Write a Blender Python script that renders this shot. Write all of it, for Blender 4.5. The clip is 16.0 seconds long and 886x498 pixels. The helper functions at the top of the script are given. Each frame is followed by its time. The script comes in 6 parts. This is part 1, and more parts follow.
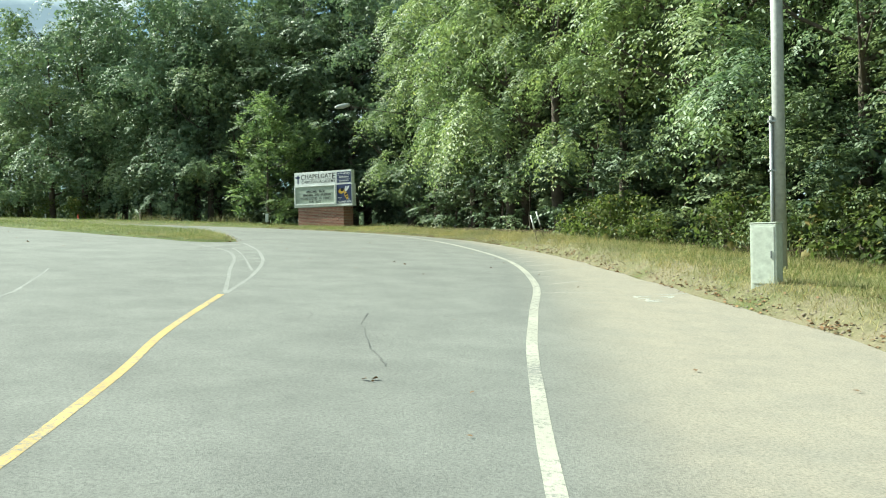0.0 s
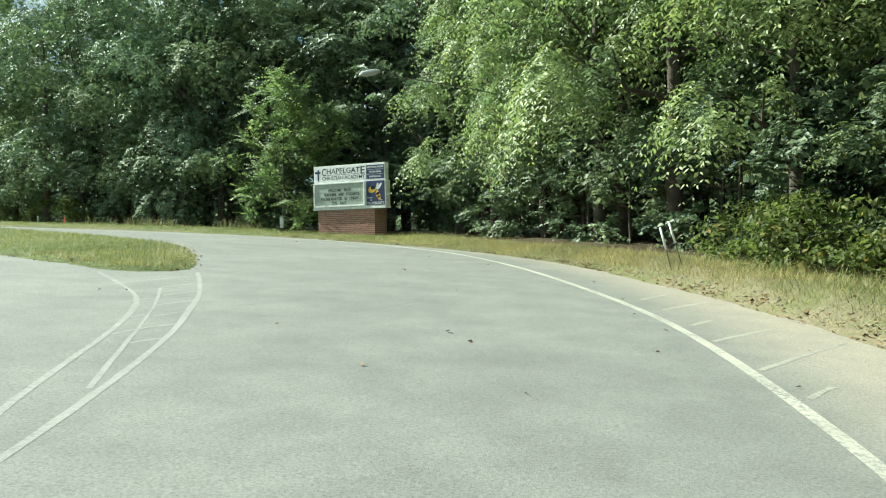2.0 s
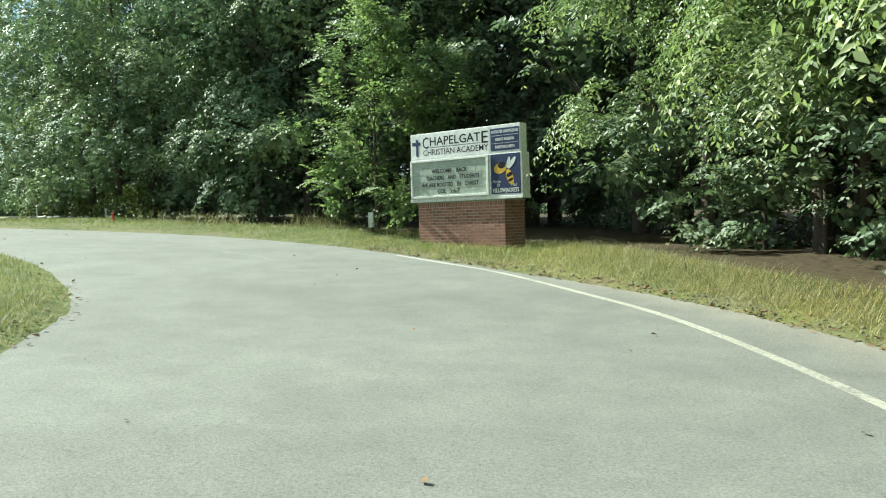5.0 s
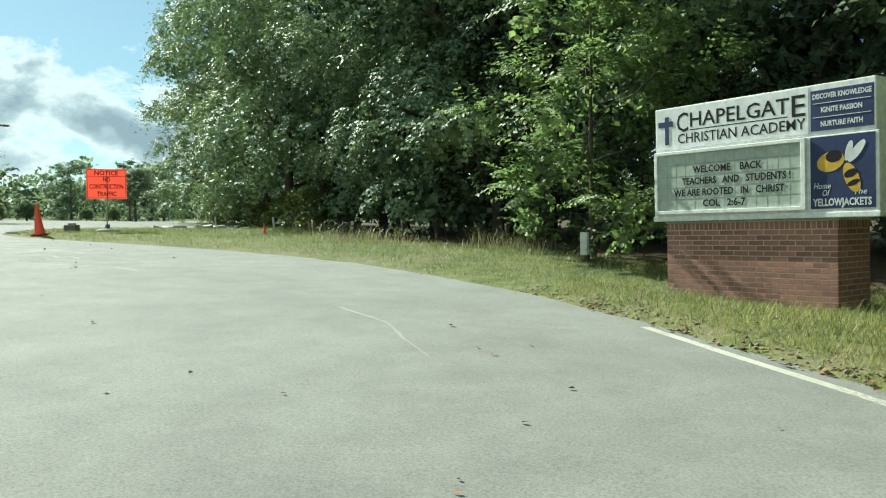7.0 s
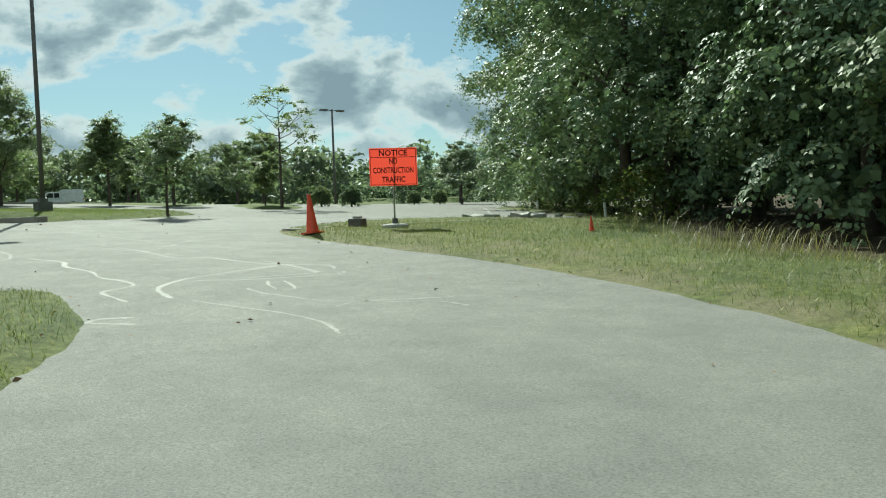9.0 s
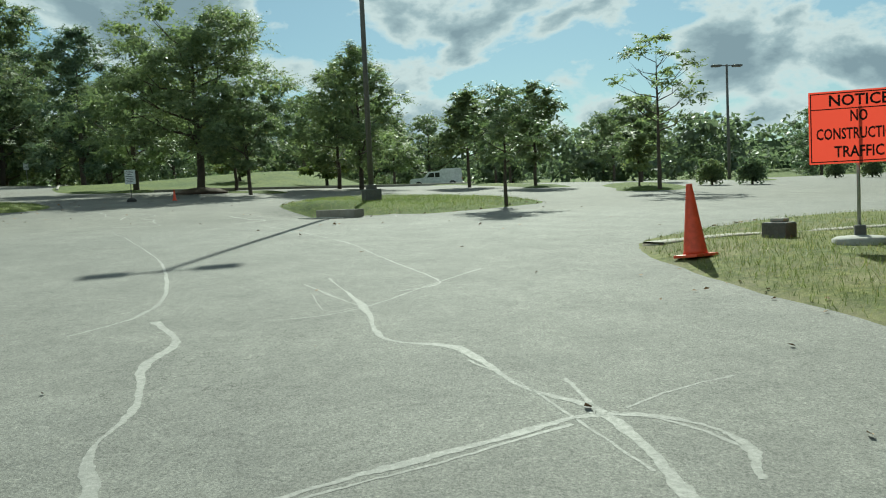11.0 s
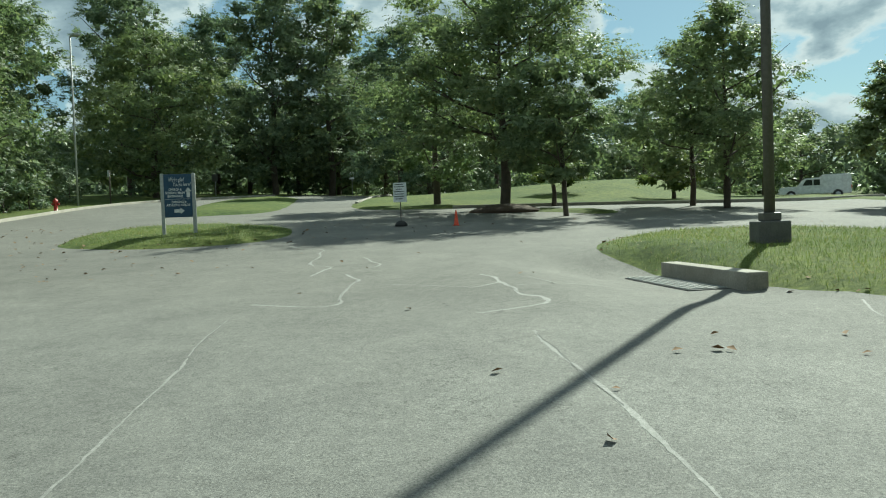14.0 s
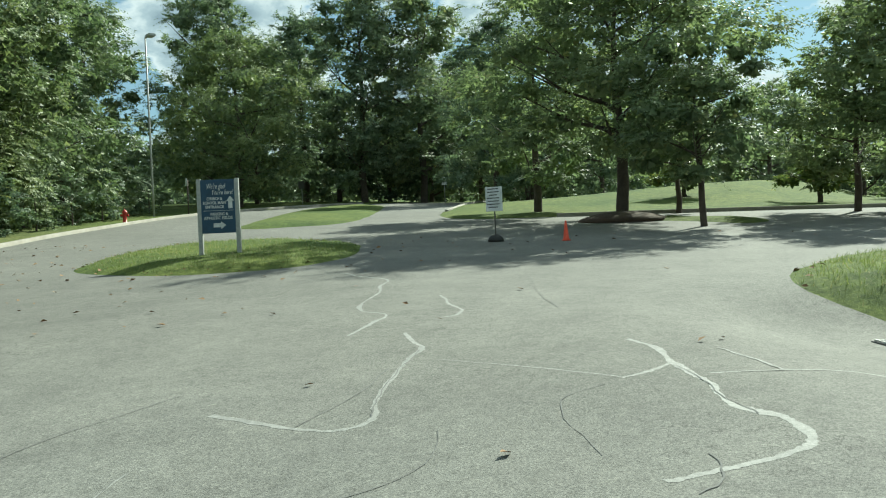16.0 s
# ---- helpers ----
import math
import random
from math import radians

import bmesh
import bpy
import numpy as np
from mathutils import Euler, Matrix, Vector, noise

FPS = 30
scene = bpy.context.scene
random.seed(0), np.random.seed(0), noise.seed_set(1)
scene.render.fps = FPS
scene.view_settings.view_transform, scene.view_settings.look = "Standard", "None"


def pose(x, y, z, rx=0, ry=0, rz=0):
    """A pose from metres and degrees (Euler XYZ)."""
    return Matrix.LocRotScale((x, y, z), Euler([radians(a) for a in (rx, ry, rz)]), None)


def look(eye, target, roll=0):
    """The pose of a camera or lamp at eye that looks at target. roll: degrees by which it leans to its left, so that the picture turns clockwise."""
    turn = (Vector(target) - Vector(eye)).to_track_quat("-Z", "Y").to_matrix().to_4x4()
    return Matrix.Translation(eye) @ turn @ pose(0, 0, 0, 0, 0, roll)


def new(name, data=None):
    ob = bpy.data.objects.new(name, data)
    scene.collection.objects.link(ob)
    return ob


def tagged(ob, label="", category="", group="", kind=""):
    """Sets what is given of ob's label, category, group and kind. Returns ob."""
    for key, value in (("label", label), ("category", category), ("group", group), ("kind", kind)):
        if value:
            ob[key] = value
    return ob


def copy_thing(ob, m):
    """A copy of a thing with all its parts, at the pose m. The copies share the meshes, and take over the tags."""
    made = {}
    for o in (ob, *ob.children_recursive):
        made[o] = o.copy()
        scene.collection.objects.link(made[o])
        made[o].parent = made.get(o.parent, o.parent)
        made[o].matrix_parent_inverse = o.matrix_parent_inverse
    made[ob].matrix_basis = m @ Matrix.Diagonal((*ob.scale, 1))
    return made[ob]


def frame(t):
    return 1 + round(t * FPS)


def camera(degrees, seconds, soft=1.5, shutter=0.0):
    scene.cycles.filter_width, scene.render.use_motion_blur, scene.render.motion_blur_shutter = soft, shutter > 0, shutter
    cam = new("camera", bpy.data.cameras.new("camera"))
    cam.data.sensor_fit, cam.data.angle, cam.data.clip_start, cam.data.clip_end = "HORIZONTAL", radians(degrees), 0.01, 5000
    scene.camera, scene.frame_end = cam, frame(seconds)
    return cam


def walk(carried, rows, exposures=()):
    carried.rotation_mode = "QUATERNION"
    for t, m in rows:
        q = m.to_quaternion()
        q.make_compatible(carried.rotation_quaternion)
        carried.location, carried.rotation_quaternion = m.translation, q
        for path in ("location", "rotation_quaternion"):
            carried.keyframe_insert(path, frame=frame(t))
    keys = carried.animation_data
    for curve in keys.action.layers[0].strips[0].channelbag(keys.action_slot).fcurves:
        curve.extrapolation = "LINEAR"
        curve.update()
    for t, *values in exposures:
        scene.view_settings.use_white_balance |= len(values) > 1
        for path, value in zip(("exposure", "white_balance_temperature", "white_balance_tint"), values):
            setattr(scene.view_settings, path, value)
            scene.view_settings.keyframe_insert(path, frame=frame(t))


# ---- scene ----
# camera and its way, carried in a slow car
cam = camera(56.6, 16.0, soft=1.1)
PATH = [
    (0, (0.751, 0.522, 0.549), (0.641, 2.519, 0.525), -1.2),
    (0.5, (0.511, 2.677, 0.66), (0.381, 4.673, 0.642), -1.2),
    (1, (0.25, 4.677, 0.755), (0.094, 6.671, 0.74), -1.3),
    (1.5, (-0.005, 6.604, 0.866), (-0.19, 8.595, 0.851), -1.2),
    (2, (-0.264, 8.46, 0.989), (-0.474, 10.449, 0.966), -1.0),
    (2.5, (-0.592, 10.237, 1.083), (-0.833, 12.222, 1.05), -0.9),
    (3, (-0.95, 12.017, 1.205), (-1.223, 13.998, 1.156), -1.0),
    (5.5, (-2.475, 21.22, 1.846), (-3.134, 23.107, 1.772), -2.0),
    (6, (-3.114, 22.941, 1.933), (-3.885, 24.785, 1.872), -2.0),
    (6.5, (-3.905, 24.521, 2.01), (-4.786, 26.315, 1.959), -1.6),
    (7, (-4.832, 26.086, 2.108), (-5.83, 27.819, 2.056), -1.3),
    (7.5, (-5.958, 27.717, 2.216), (-7.082, 29.37, 2.156), -1.0),
    (8, (-7.201, 29.17, 2.333), (-8.475, 30.711, 2.261), -1.1),
    (8.5, (-8.54, 30.535, 2.43), (-9.977, 31.923, 2.35), -1.4),
    (9, (-9.86, 31.836, 2.527), (-11.453, 33.043, 2.44), -2.0),
    (9.5, (-11.419, 33.026, 2.638), (-13.138, 34.043, 2.543), -2.2),
    (10, (-13.257, 34.209, 2.732), (-15.079, 35.027, 2.629), -2.8),
    (12.5, (-23.923, 36.959, 3.471), (-25.907, 36.734, 3.357), -1.2),
    (13, (-25.908, 36.868, 3.577), (-27.877, 36.529, 3.483), -1.2),
    (13.5, (-27.658, 36.625, 3.648), (-29.617, 36.229, 3.569), -1.5),
    (14, (-29.285, 36.35, 3.704), (-31.236, 35.914, 3.634), -2.0),
    (14.5, (-30.702, 36.055, 3.746), (-32.641, 35.569, 3.68), -2.4),
    (15, (-31.992, 35.709, 3.8), (-33.914, 35.16, 3.741), -2.6),
    (15.5, (-33.137, 35.381, 3.849), (-35.04, 34.769, 3.798), -2.6),
    (16, (-34.146, 35.065, 3.902), (-36.033, 34.404, 3.855), -2.4),
]
EXPOSURES = [(0.0, 1.34, 5900.0, -9.0), (3.0, 1.36, 5900.0, -9.0), (6.5, 1.26, 5900.0, -9.0), (9.0, 0.70, 5900.0, -9.0), (12.5, 0.64, 5900.0, -9.0), (14.5, 0.80, 5900.0, -9.0), (16.0, 1.0, 5900.0, -9.0)]
walk(cam, [(t, look(eye, target, roll)) for t, eye, target, roll in PATH], EXPOSURES)

# ---- sky and sun ----
SUN_TO = Vector((-0.956 * 0.804, 0.292 * 0.804, 0.595)).normalized()   # towards the sun
sun_data = bpy.data.lights.new("sun", "SUN")
sun_data.energy, sun_data.angle, sun_data.color = 5.0, radians(0.6), (1.0, 0.93, 0.80)
sun = new("sun", sun_data)
sun.matrix_world = look((0, 0, 60), Vector((0, 0, 60)) - SUN_TO)


def nodes_of(material):
    material.use_nodes = True
    tree = material.node_tree
    tree.nodes.clear()
    return tree


def node(tree, kind, **values):
    n = tree.nodes.new(kind)
    for key, value in values.items():
        if key == "noise_dimensions":
            n.noise_dimensions = value
        elif key == "operation":
            n.operation = value
        elif key == "blend_type":
            n.blend_type = value
        elif key == "data_type":
            n.data_type = value
        elif key == "feature":
            n.feature = value
        else:
            n.inputs[key.replace("_", " ")].default_value = value
    return n


def ramp(tree, source, stops):
    r = tree.nodes.new("ShaderNodeValToRGB")
    while len(r.color_ramp.elements) < len(stops):
        r.color_ramp.elements.new(0.5)
    for e, (at, colour) in zip(r.color_ramp.elements, stops):
        e.position, e.color = at, (*colour, 1) if len(colour) == 3 else colour
    tree.links.new(source, r.inputs[0])
    return r.outputs[0]


def mix(tree, fac, a, b, blend="MIX"):
    m = tree.nodes.new("ShaderNodeMix")
    m.data_type, m.blend_type = "RGBA", blend
    for socket, value in ((m.inputs[0], fac), (m.inputs[6], a), (m.inputs[7], b)):
        if isinstance(value, (int, float)):
            socket.default_value = value
        elif isinstance(value, tuple):
            socket.default_value = (*value, 1)
        else:
            tree.links.new(value, socket)
    return m.outputs[2]


def maths(tree, op, a, b=0.0, c=0.0):
    m = tree.nodes.new("ShaderNodeMath")
    m.operation = op
    for socket, value in zip(m.inputs, (a, b, c)):
        if isinstance(value, (int, float)):
            socket.default_value = value
        else:
            tree.links.new(value, socket)
    return m.outputs[0]


world = bpy.data.worlds.new("sky")
scene.world = world
wt = nodes_of(world)
sky = wt.nodes.new("ShaderNodeTexSky")
sky.sky_type, sky.sun_disc = "NISHITA", False
sky.sun_elevation, sky.sun_rotation = math.asin(SUN_TO.z), math.atan2(SUN_TO.x, SUN_TO.y)
sky.air_density, sky.dust_density = 1.0, 0.4
coord = wt.nodes.new("ShaderNodeTexCoord")
stretch = wt.nodes.new("ShaderNodeMapping")
stretch.inputs["Scale"].default_value, stretch.inputs["Location"].default_value = (1.0, 1.0, 1.8), (0.4, 1.7, 0.2)
wt.links.new(coord.outputs["Generated"], stretch.inputs[0])
billow = node(wt, "ShaderNodeTexNoise", Scale=5.4, Detail=9.0, Roughness=0.54, Distortion=0.2)
wt.links.new(stretch.outputs[0], billow.inputs["Vector"])
puffs = node(wt, "ShaderNodeTexNoise", Scale=15.0, Detail=7.0, Roughness=0.6)
wt.links.new(stretch.outputs[0], puffs.inputs["Vector"])
mass = maths(wt, "ADD", billow.outputs[0], maths(wt, "MULTIPLY", maths(wt, "SUBTRACT", puffs.outputs[0], 0.5), 0.22))
cover = ramp(wt, mass, [(0.44, (0, 0, 0)), (0.49, (1, 1, 1))])
core = ramp(wt, mass, [(0.455, (1.18, 1.17, 1.12)), (0.50, (1.02, 1.04, 1.02)), (0.545, (0.66, 0.74, 0.77)), (0.61, (0.42, 0.50, 0.55))])
glow = mix(wt, 1.0, core, (3.9, 4.0, 4.1), "MULTIPLY")
clear = mix(wt, 0.45, mix(wt, 1.0, sky.outputs[0], (0.48, 0.56, 0.57), "MULTIPLY"), (1.72, 2.1, 2.15))
blended = mix(wt, cover, clear, glow)
back = node(wt, "ShaderNodeBackground", Strength=0.104)
wt.links.new(blended, back.inputs[0])
out = wt.nodes.new("ShaderNodeOutputWorld")
wt.links.new(back.outputs[0], out.inputs[0])


# ---- materials ----
def surface(name, build, rough=0.8, metal=0.0, bump=0.0, bump_scale=40.0, specular=0.5, coat=0.0):
    """A material whose colour is made by build(tree, position)."""
    m = bpy.data.materials.new(name)
    t = nodes_of(m)
    p = t.nodes.new("ShaderNodeBsdfPrincipled")
    o = t.nodes.new("ShaderNodeOutputMaterial")
    t.links.new(p.outputs[0], o.inputs[0])
    at = t.nodes.new("ShaderNodeTexCoord").outputs["Object"]
    colour = build(t, at)
    if isinstance(colour, tuple):
        p.inputs["Base Color"].default_value = (*colour, 1)
    else:
        t.links.new(colour, p.inputs["Base Color"])
    p.inputs["Roughness"].default_value, p.inputs["Metallic"].default_value = rough, metal
    p.inputs["Specular IOR Level"].default_value, p.inputs["Coat Weight"].default_value = specular, coat
    if bump:
        n = noise_at(t, at, bump_scale, 6, 0.7)
        b = node(t, "ShaderNodeBump", Strength=bump, Distance=0.02)
        t.links.new(n, b.inputs["Height"])
        t.links.new(b.outputs[0], p.inputs["Normal"])
    return m


def noise_at(t, at, scale, detail=4.0, rough=0.55, distort=0.0):
    n = node(t, "ShaderNodeTexNoise", Scale=scale, Detail=float(detail), Roughness=rough, Distortion=distort)
    t.links.new(at, n.inputs["Vector"])
    return n.outputs[0]


def worn(low, high, fine=30.0, broad=1.2, spread=0.25, piece=False):
    """Colour between low and high in two scales of noise."""
    def build(t, at):
        c = ramp(t, noise_at(t, at, broad, 5, 0.6), [(0.5 - spread, low), (0.5 + spread, high)])
        g = ramp(t, noise_at(t, at, fine, 3, 0.6), [(0.3, (0.72, 0.72, 0.72)), (0.7, (1.0, 1.0, 1.0))])
        c = mix(t, 1.0, c, g, "MULTIPLY")
        if piece:
            r = t.nodes.new("ShaderNodeObjectInfo").outputs["Random"]
            c = mix(t, 1.0, c, ramp(t, r, [(0.0, (0.66, 0.62, 0.62)), (0.5, (0.95, 0.95, 0.95)), (1.0, (1.18, 1.12, 1.1))]), "MULTIPLY")
        return c
    return build


def painted(low, high, kept=0.52):
    """Road paint worn through to the asphalt in small chips."""
    def build(t, at):
        c = ramp(t, noise_at(t, at, 1.4, 5, 0.65), [(0.3, low), (0.7, high)])
        bare = ramp(t, noise_at(t, at, 38.0, 4, 0.75), [(0.3, (0.165, 0.163, 0.152)), (0.7, (0.235, 0.233, 0.217))])
        lost = maths(t, "ADD", noise_at(t, at, 26.0, 5, 0.75), maths(t, "MULTIPLY", noise_at(t, at, 0.8, 4, 0.6), 0.5))
        return mix(t, ramp(t, lost, [(kept + 0.22, (0, 0, 0)), (kept + 0.38, (1, 1, 1))]), c, bare)
    return build


def asphalt_colour(t, at):
    broad = ramp(t, noise_at(t, at, 0.16, 6, 0.6, 0.4), [(0.3, (0.186, 0.185, 0.172)), (0.7, (0.236, 0.234, 0.218))])
    patch = ramp(t, noise_at(t, at, 1.3, 5, 0.65), [(0.35, (0.84, 0.84, 0.84)), (0.65, (1.05, 1.05, 1.04))])
    grain = ramp(t, noise_at(t, at, 55.0, 3, 0.75), [(0.32, (0.66, 0.66, 0.66)), (0.5, (0.96, 0.96, 0.96)), (0.72, (1.2, 1.2, 1.18))])
    c = mix(t, 1.0, mix(t, 1.0, broad, patch, "MULTIPLY"), grain, "MULTIPLY")
    coarse = t.nodes.new("ShaderNodeAttribute")
    coarse.attribute_name = "coarse"
    stones = ramp(t, noise_at(t, at, 60.0, 5, 0.85), [(0.34, (0.52, 0.52, 0.52)), (0.5, (0.95, 0.95, 0.95)), (0.66, (1.38, 1.36, 1.33))])
    c = mix(t, coarse.outputs["Fac"], c, mix(t, 1.0, c, stones, "MULTIPLY"))
    mottle = ramp(t, noise_at(t, at, 11.0, 5, 0.75), [(0.32, (0.80, 0.80, 0.79)), (0.52, (0.98, 0.98, 0.98)), (0.70, (1.14, 1.14, 1.12))])
    crazed = t.nodes.new("ShaderNodeTexVoronoi")
    crazed.feature = "DISTANCE_TO_EDGE"
    crazed.inputs["Scale"].default_value, crazed.inputs["Randomness"].default_value = 2.6, 1.0
    wander = t.nodes.new("ShaderNodeVectorMath")
    wander.operation = "ADD"
    drift = t.nodes.new("ShaderNodeTexNoise")
    drift.inputs["Scale"].default_value, drift.inputs["Detail"].default_value = 3.0, 6.0
    t.links.new(at, drift.inputs["Vector"])
    t.links.new(at, wander.inputs[0])
    t.links.new(drift.outputs["Color"], wander.inputs[1])
    t.links.new(wander.outputs[0], crazed.inputs["Vector"])
    hair = ramp(t, crazed.outputs["Distance"], [(0.0, (0.50, 0.50, 0.49)), (0.022, (1.0, 1.0, 1.0))])
    where = ramp(t, noise_at(t, at, 0.33, 4, 0.6), [(0.50, (0, 0, 0)), (0.62, (1, 1, 1))])
    c = mix(t, coarse.outputs["Fac"], c, mix(t, 1.0, c, mottle, "MULTIPLY"))
    c = mix(t, maths(t, "MULTIPLY", coarse.outputs["Fac"], where), c, mix(t, 1.0, c, hair, "MULTIPLY"))
    old = t.nodes.new("ShaderNodeAttribute")
    old.attribute_name = "old"
    c = mix(t, old.outputs["Fac"], c, mix(t, 1.0, c, (0.88, 0.865, 0.835), "MULTIPLY"))
    dust = t.nodes.new("ShaderNodeAttribute")
    dust.attribute_name = "dust"
    speckle = ramp(t, noise_at(t, at, 2.2, 7, 0.7), [(0.25, (0.55, 0.55, 0.55)), (0.6, (1, 1, 1))])
    c = mix(t, maths(t, "MULTIPLY", dust.outputs["Fac"], speckle), c, mix(t, 1.0, (0.345, 0.303, 0.245), grain, "MULTIPLY"))
    return c


def ground_colour(t, at):
    green = ramp(t, noise_at(t, at, 14.0, 4, 0.7), [(0.3, (0.088, 0.112, 0.045)), (0.7, (0.180, 0.205, 0.088))])
    straw = ramp(t, noise_at(t, at, 22.0, 4, 0.7), [(0.3, (0.135, 0.118, 0.074)), (0.7, (0.27, 0.232, 0.152))])
    green = mix(t, 1.0, green, ramp(t, noise_at(t, at, 0.22, 6, 0.65), [(0.3, (0.62, 0.72, 0.66)), (0.7, (1.30, 1.16, 1.05))]), "MULTIPLY")
    green = mix(t, 1.0, green, ramp(t, noise_at(t, at, 2.6, 6, 0.7), [(0.3, (0.60, 0.64, 0.60)), (0.7, (1.26, 1.20, 1.12))]), "MULTIPLY")
    green = mix(t, 1.0, green, ramp(t, noise_at(t, at, 6.5, 5, 0.75), [(0.32, (0.55, 0.60, 0.55)), (0.68, (1.32, 1.26, 1.2))]), "MULTIPLY")
    dry = t.nodes.new("ShaderNodeAttribute")
    dry.attribute_name = "dry"
    where = maths(t, "ADD", maths(t, "MULTIPLY", noise_at(t, at, 0.9, 6, 0.7), 1.3), maths(t, "SUBTRACT", dry.outputs["Fac"], 0.62))
    c = mix(t, ramp(t, where, [(0.35, (0, 0, 0)), (0.75, (1, 1, 1))]), green, straw)
    litter = t.nodes.new("ShaderNodeAttribute")
    litter.attribute_name = "litter"
    brown = ramp(t, noise_at(t, at, 9.0, 5, 0.7), [(0.3, (0.035, 0.026, 0.016)), (0.7, (0.10, 0.075, 0.045))])
    bare = t.nodes.new("ShaderNodeAttribute")
    bare.attribute_name = "bare"
    earth_tone = ramp(t, noise_at(t, at, 12.0, 6, 0.75), [(0.3, (0.12, 0.086, 0.056)), (0.5, (0.25, 0.195, 0.135)), (0.72, (0.37, 0.305, 0.22))])
    open_soil = maths(t, "ADD", bare.outputs["Fac"], maths(t, "MULTIPLY", noise_at(t, at, 1.7, 5, 0.7), 0.9))
    c = mix(t, ramp(t, open_soil, [(1.05, (0, 0, 0)), (1.45, (1, 1, 1))]), c, earth_tone)
    # greener tint of lush grass; its darkening also paints tree shade on the bank
    lush = t.nodes.new("ShaderNodeAttribute")
    lush.attribute_name = "lush"
    c = mix(t, lush.outputs["Fac"], c, mix(t, 1.0, c, (0.76, 0.87, 0.62), "MULTIPLY"))
    return mix(t, litter.outputs["Fac"], c, brown)


M = {}
M["asphalt"] = surface("asphalt", asphalt_colour, rough=0.88, bump=0.35, bump_scale=70.0, specular=0.3)
M["ground"] = surface("grass_ground", ground_colour, rough=0.95, bump=0.8, bump_scale=18.0, specular=0.15)
M["white_line"] = surface("worn_white_paint", painted((0.35, 0.33, 0.275), (0.48, 0.455, 0.385)), rough=0.75, bump=0.3)
M["yellow_line"] = surface("worn_yellow_paint", painted((0.40, 0.28, 0.10), (0.58, 0.41, 0.15)), rough=0.75, bump=0.3)
M["faded_line"] = surface("faded_paint", painted((0.235, 0.232, 0.215), (0.305, 0.300, 0.280), 0.48), rough=0.85, bump=0.3)
M["sprayed"] = surface("sprayed_paint", painted((0.46, 0.44, 0.39), (0.60, 0.58, 0.52), 0.42), rough=0.85)
M["faded_cream"] = surface("faded_cream_paint", painted((0.30, 0.277, 0.232), (0.348, 0.323, 0.274), 0.50), rough=0.85)
M["sealant"] = surface("crack_filler", painted((0.235, 0.232, 0.217), (0.315, 0.310, 0.289), 0.44), rough=0.8, bump=0.2)
M["crack"] = surface("open_crack", worn((0.11, 0.108, 0.102), (0.20, 0.198, 0.19), 30, 4.0), rough=0.95)
M["concrete"] = surface("concrete", worn((0.36, 0.35, 0.32), (0.52, 0.51, 0.47), 40, 2.0), rough=0.9, bump=0.3, bump_scale=30)
M["kerb_concrete"] = surface("weathered_kerb", worn((0.24, 0.22, 0.18), (0.42, 0.39, 0.33), 34, 1.6), rough=0.9, bump=0.4, bump_scale=30)
M["dark_concrete"] = surface("stained_concrete", worn((0.10, 0.10, 0.095), (0.19, 0.185, 0.175), 30, 2.0), rough=0.9, bump=0.3, bump_scale=30)
M["brick"] = surface("red_brick", worn((0.30, 0.138, 0.106), (0.43, 0.205, 0.158), 60, 7.0, piece=True), rough=0.9, bump=0.4, bump_scale=60)
M["mortar"] = surface("mortar", worn((0.46, 0.40, 0.34), (0.58, 0.52, 0.45), 60, 3.0), rough=0.95, bump=0.3)
M["sign_white"] = surface("white_sign_metal", worn((0.78, 0.79, 0.77), (0.86, 0.87, 0.85), 12, 0.8), rough=0.45)
M["sign_face"] = surface("white_sign_face", worn((0.80, 0.81, 0.80), (0.86, 0.87, 0.86), 8, 0.6), rough=0.35)
M["board"] = surface("pale_green_letter_board", worn((0.42, 0.47, 0.41), (0.49, 0.545, 0.475), 10, 1.0), rough=0.35)
M["board_track"] = surface("board_tracks", worn((0.27, 0.32, 0.265), (0.33, 0.38, 0.32), 10, 1.0), rough=0.4)
M["navy"] = surface("navy_panel", worn((0.022, 0.034, 0.105), (0.030, 0.045, 0.135), 10, 1.0), rough=0.4)
M["letter_black"] = surface("black_letters", worn((0.012, 0.012, 0.014), (0.022, 0.022, 0.024), 10, 1.0), rough=0.75, specular=0.2)
M["letter_white"] = surface("white_letters", worn((0.68, 0.69, 0.70), (0.78, 0.79, 0.80), 10, 1.0), rough=0.5)
M["yellow"] = surface("yellow_print", worn((0.62, 0.38, 0.04), (0.72, 0.46, 0.06), 10, 1.0), rough=0.45)
M["cone"] = surface("orange_plastic", worn((0.80, 0.085, 0.035), (0.92, 0.12, 0.05), 12, 2.0), rough=0.45)
M["blue"] = surface("dark_blue_sign", worn((0.020, 0.062, 0.120), (0.028, 0.080, 0.150), 10, 1.0), rough=0.4)
M["steel"] = surface("galvanised_steel", worn((0.36, 0.37, 0.37), (0.50, 0.51, 0.51), 30, 2.0), rough=0.45, metal=0.7)
M["pole_grey"] = surface("grey_painted_pole", worn((0.36, 0.37, 0.35), (0.47, 0.48, 0.46), 16, 1.5), rough=0.5)
M["bronze"] = surface("dark_bronze_pole", worn((0.105, 0.100, 0.092), (0.15, 0.145, 0.132), 16, 1.5), rough=0.5)
M["rubber"] = surface("black_rubber", worn((0.018, 0.018, 0.018), (0.040, 0.039, 0.037), 16, 2.0), rough=0.8)
M["cabinet_green"] = surface("pale_green_paint", worn((0.55, 0.585, 0.51), (0.61, 0.645, 0.57), 14, 0.8), rough=0.5)
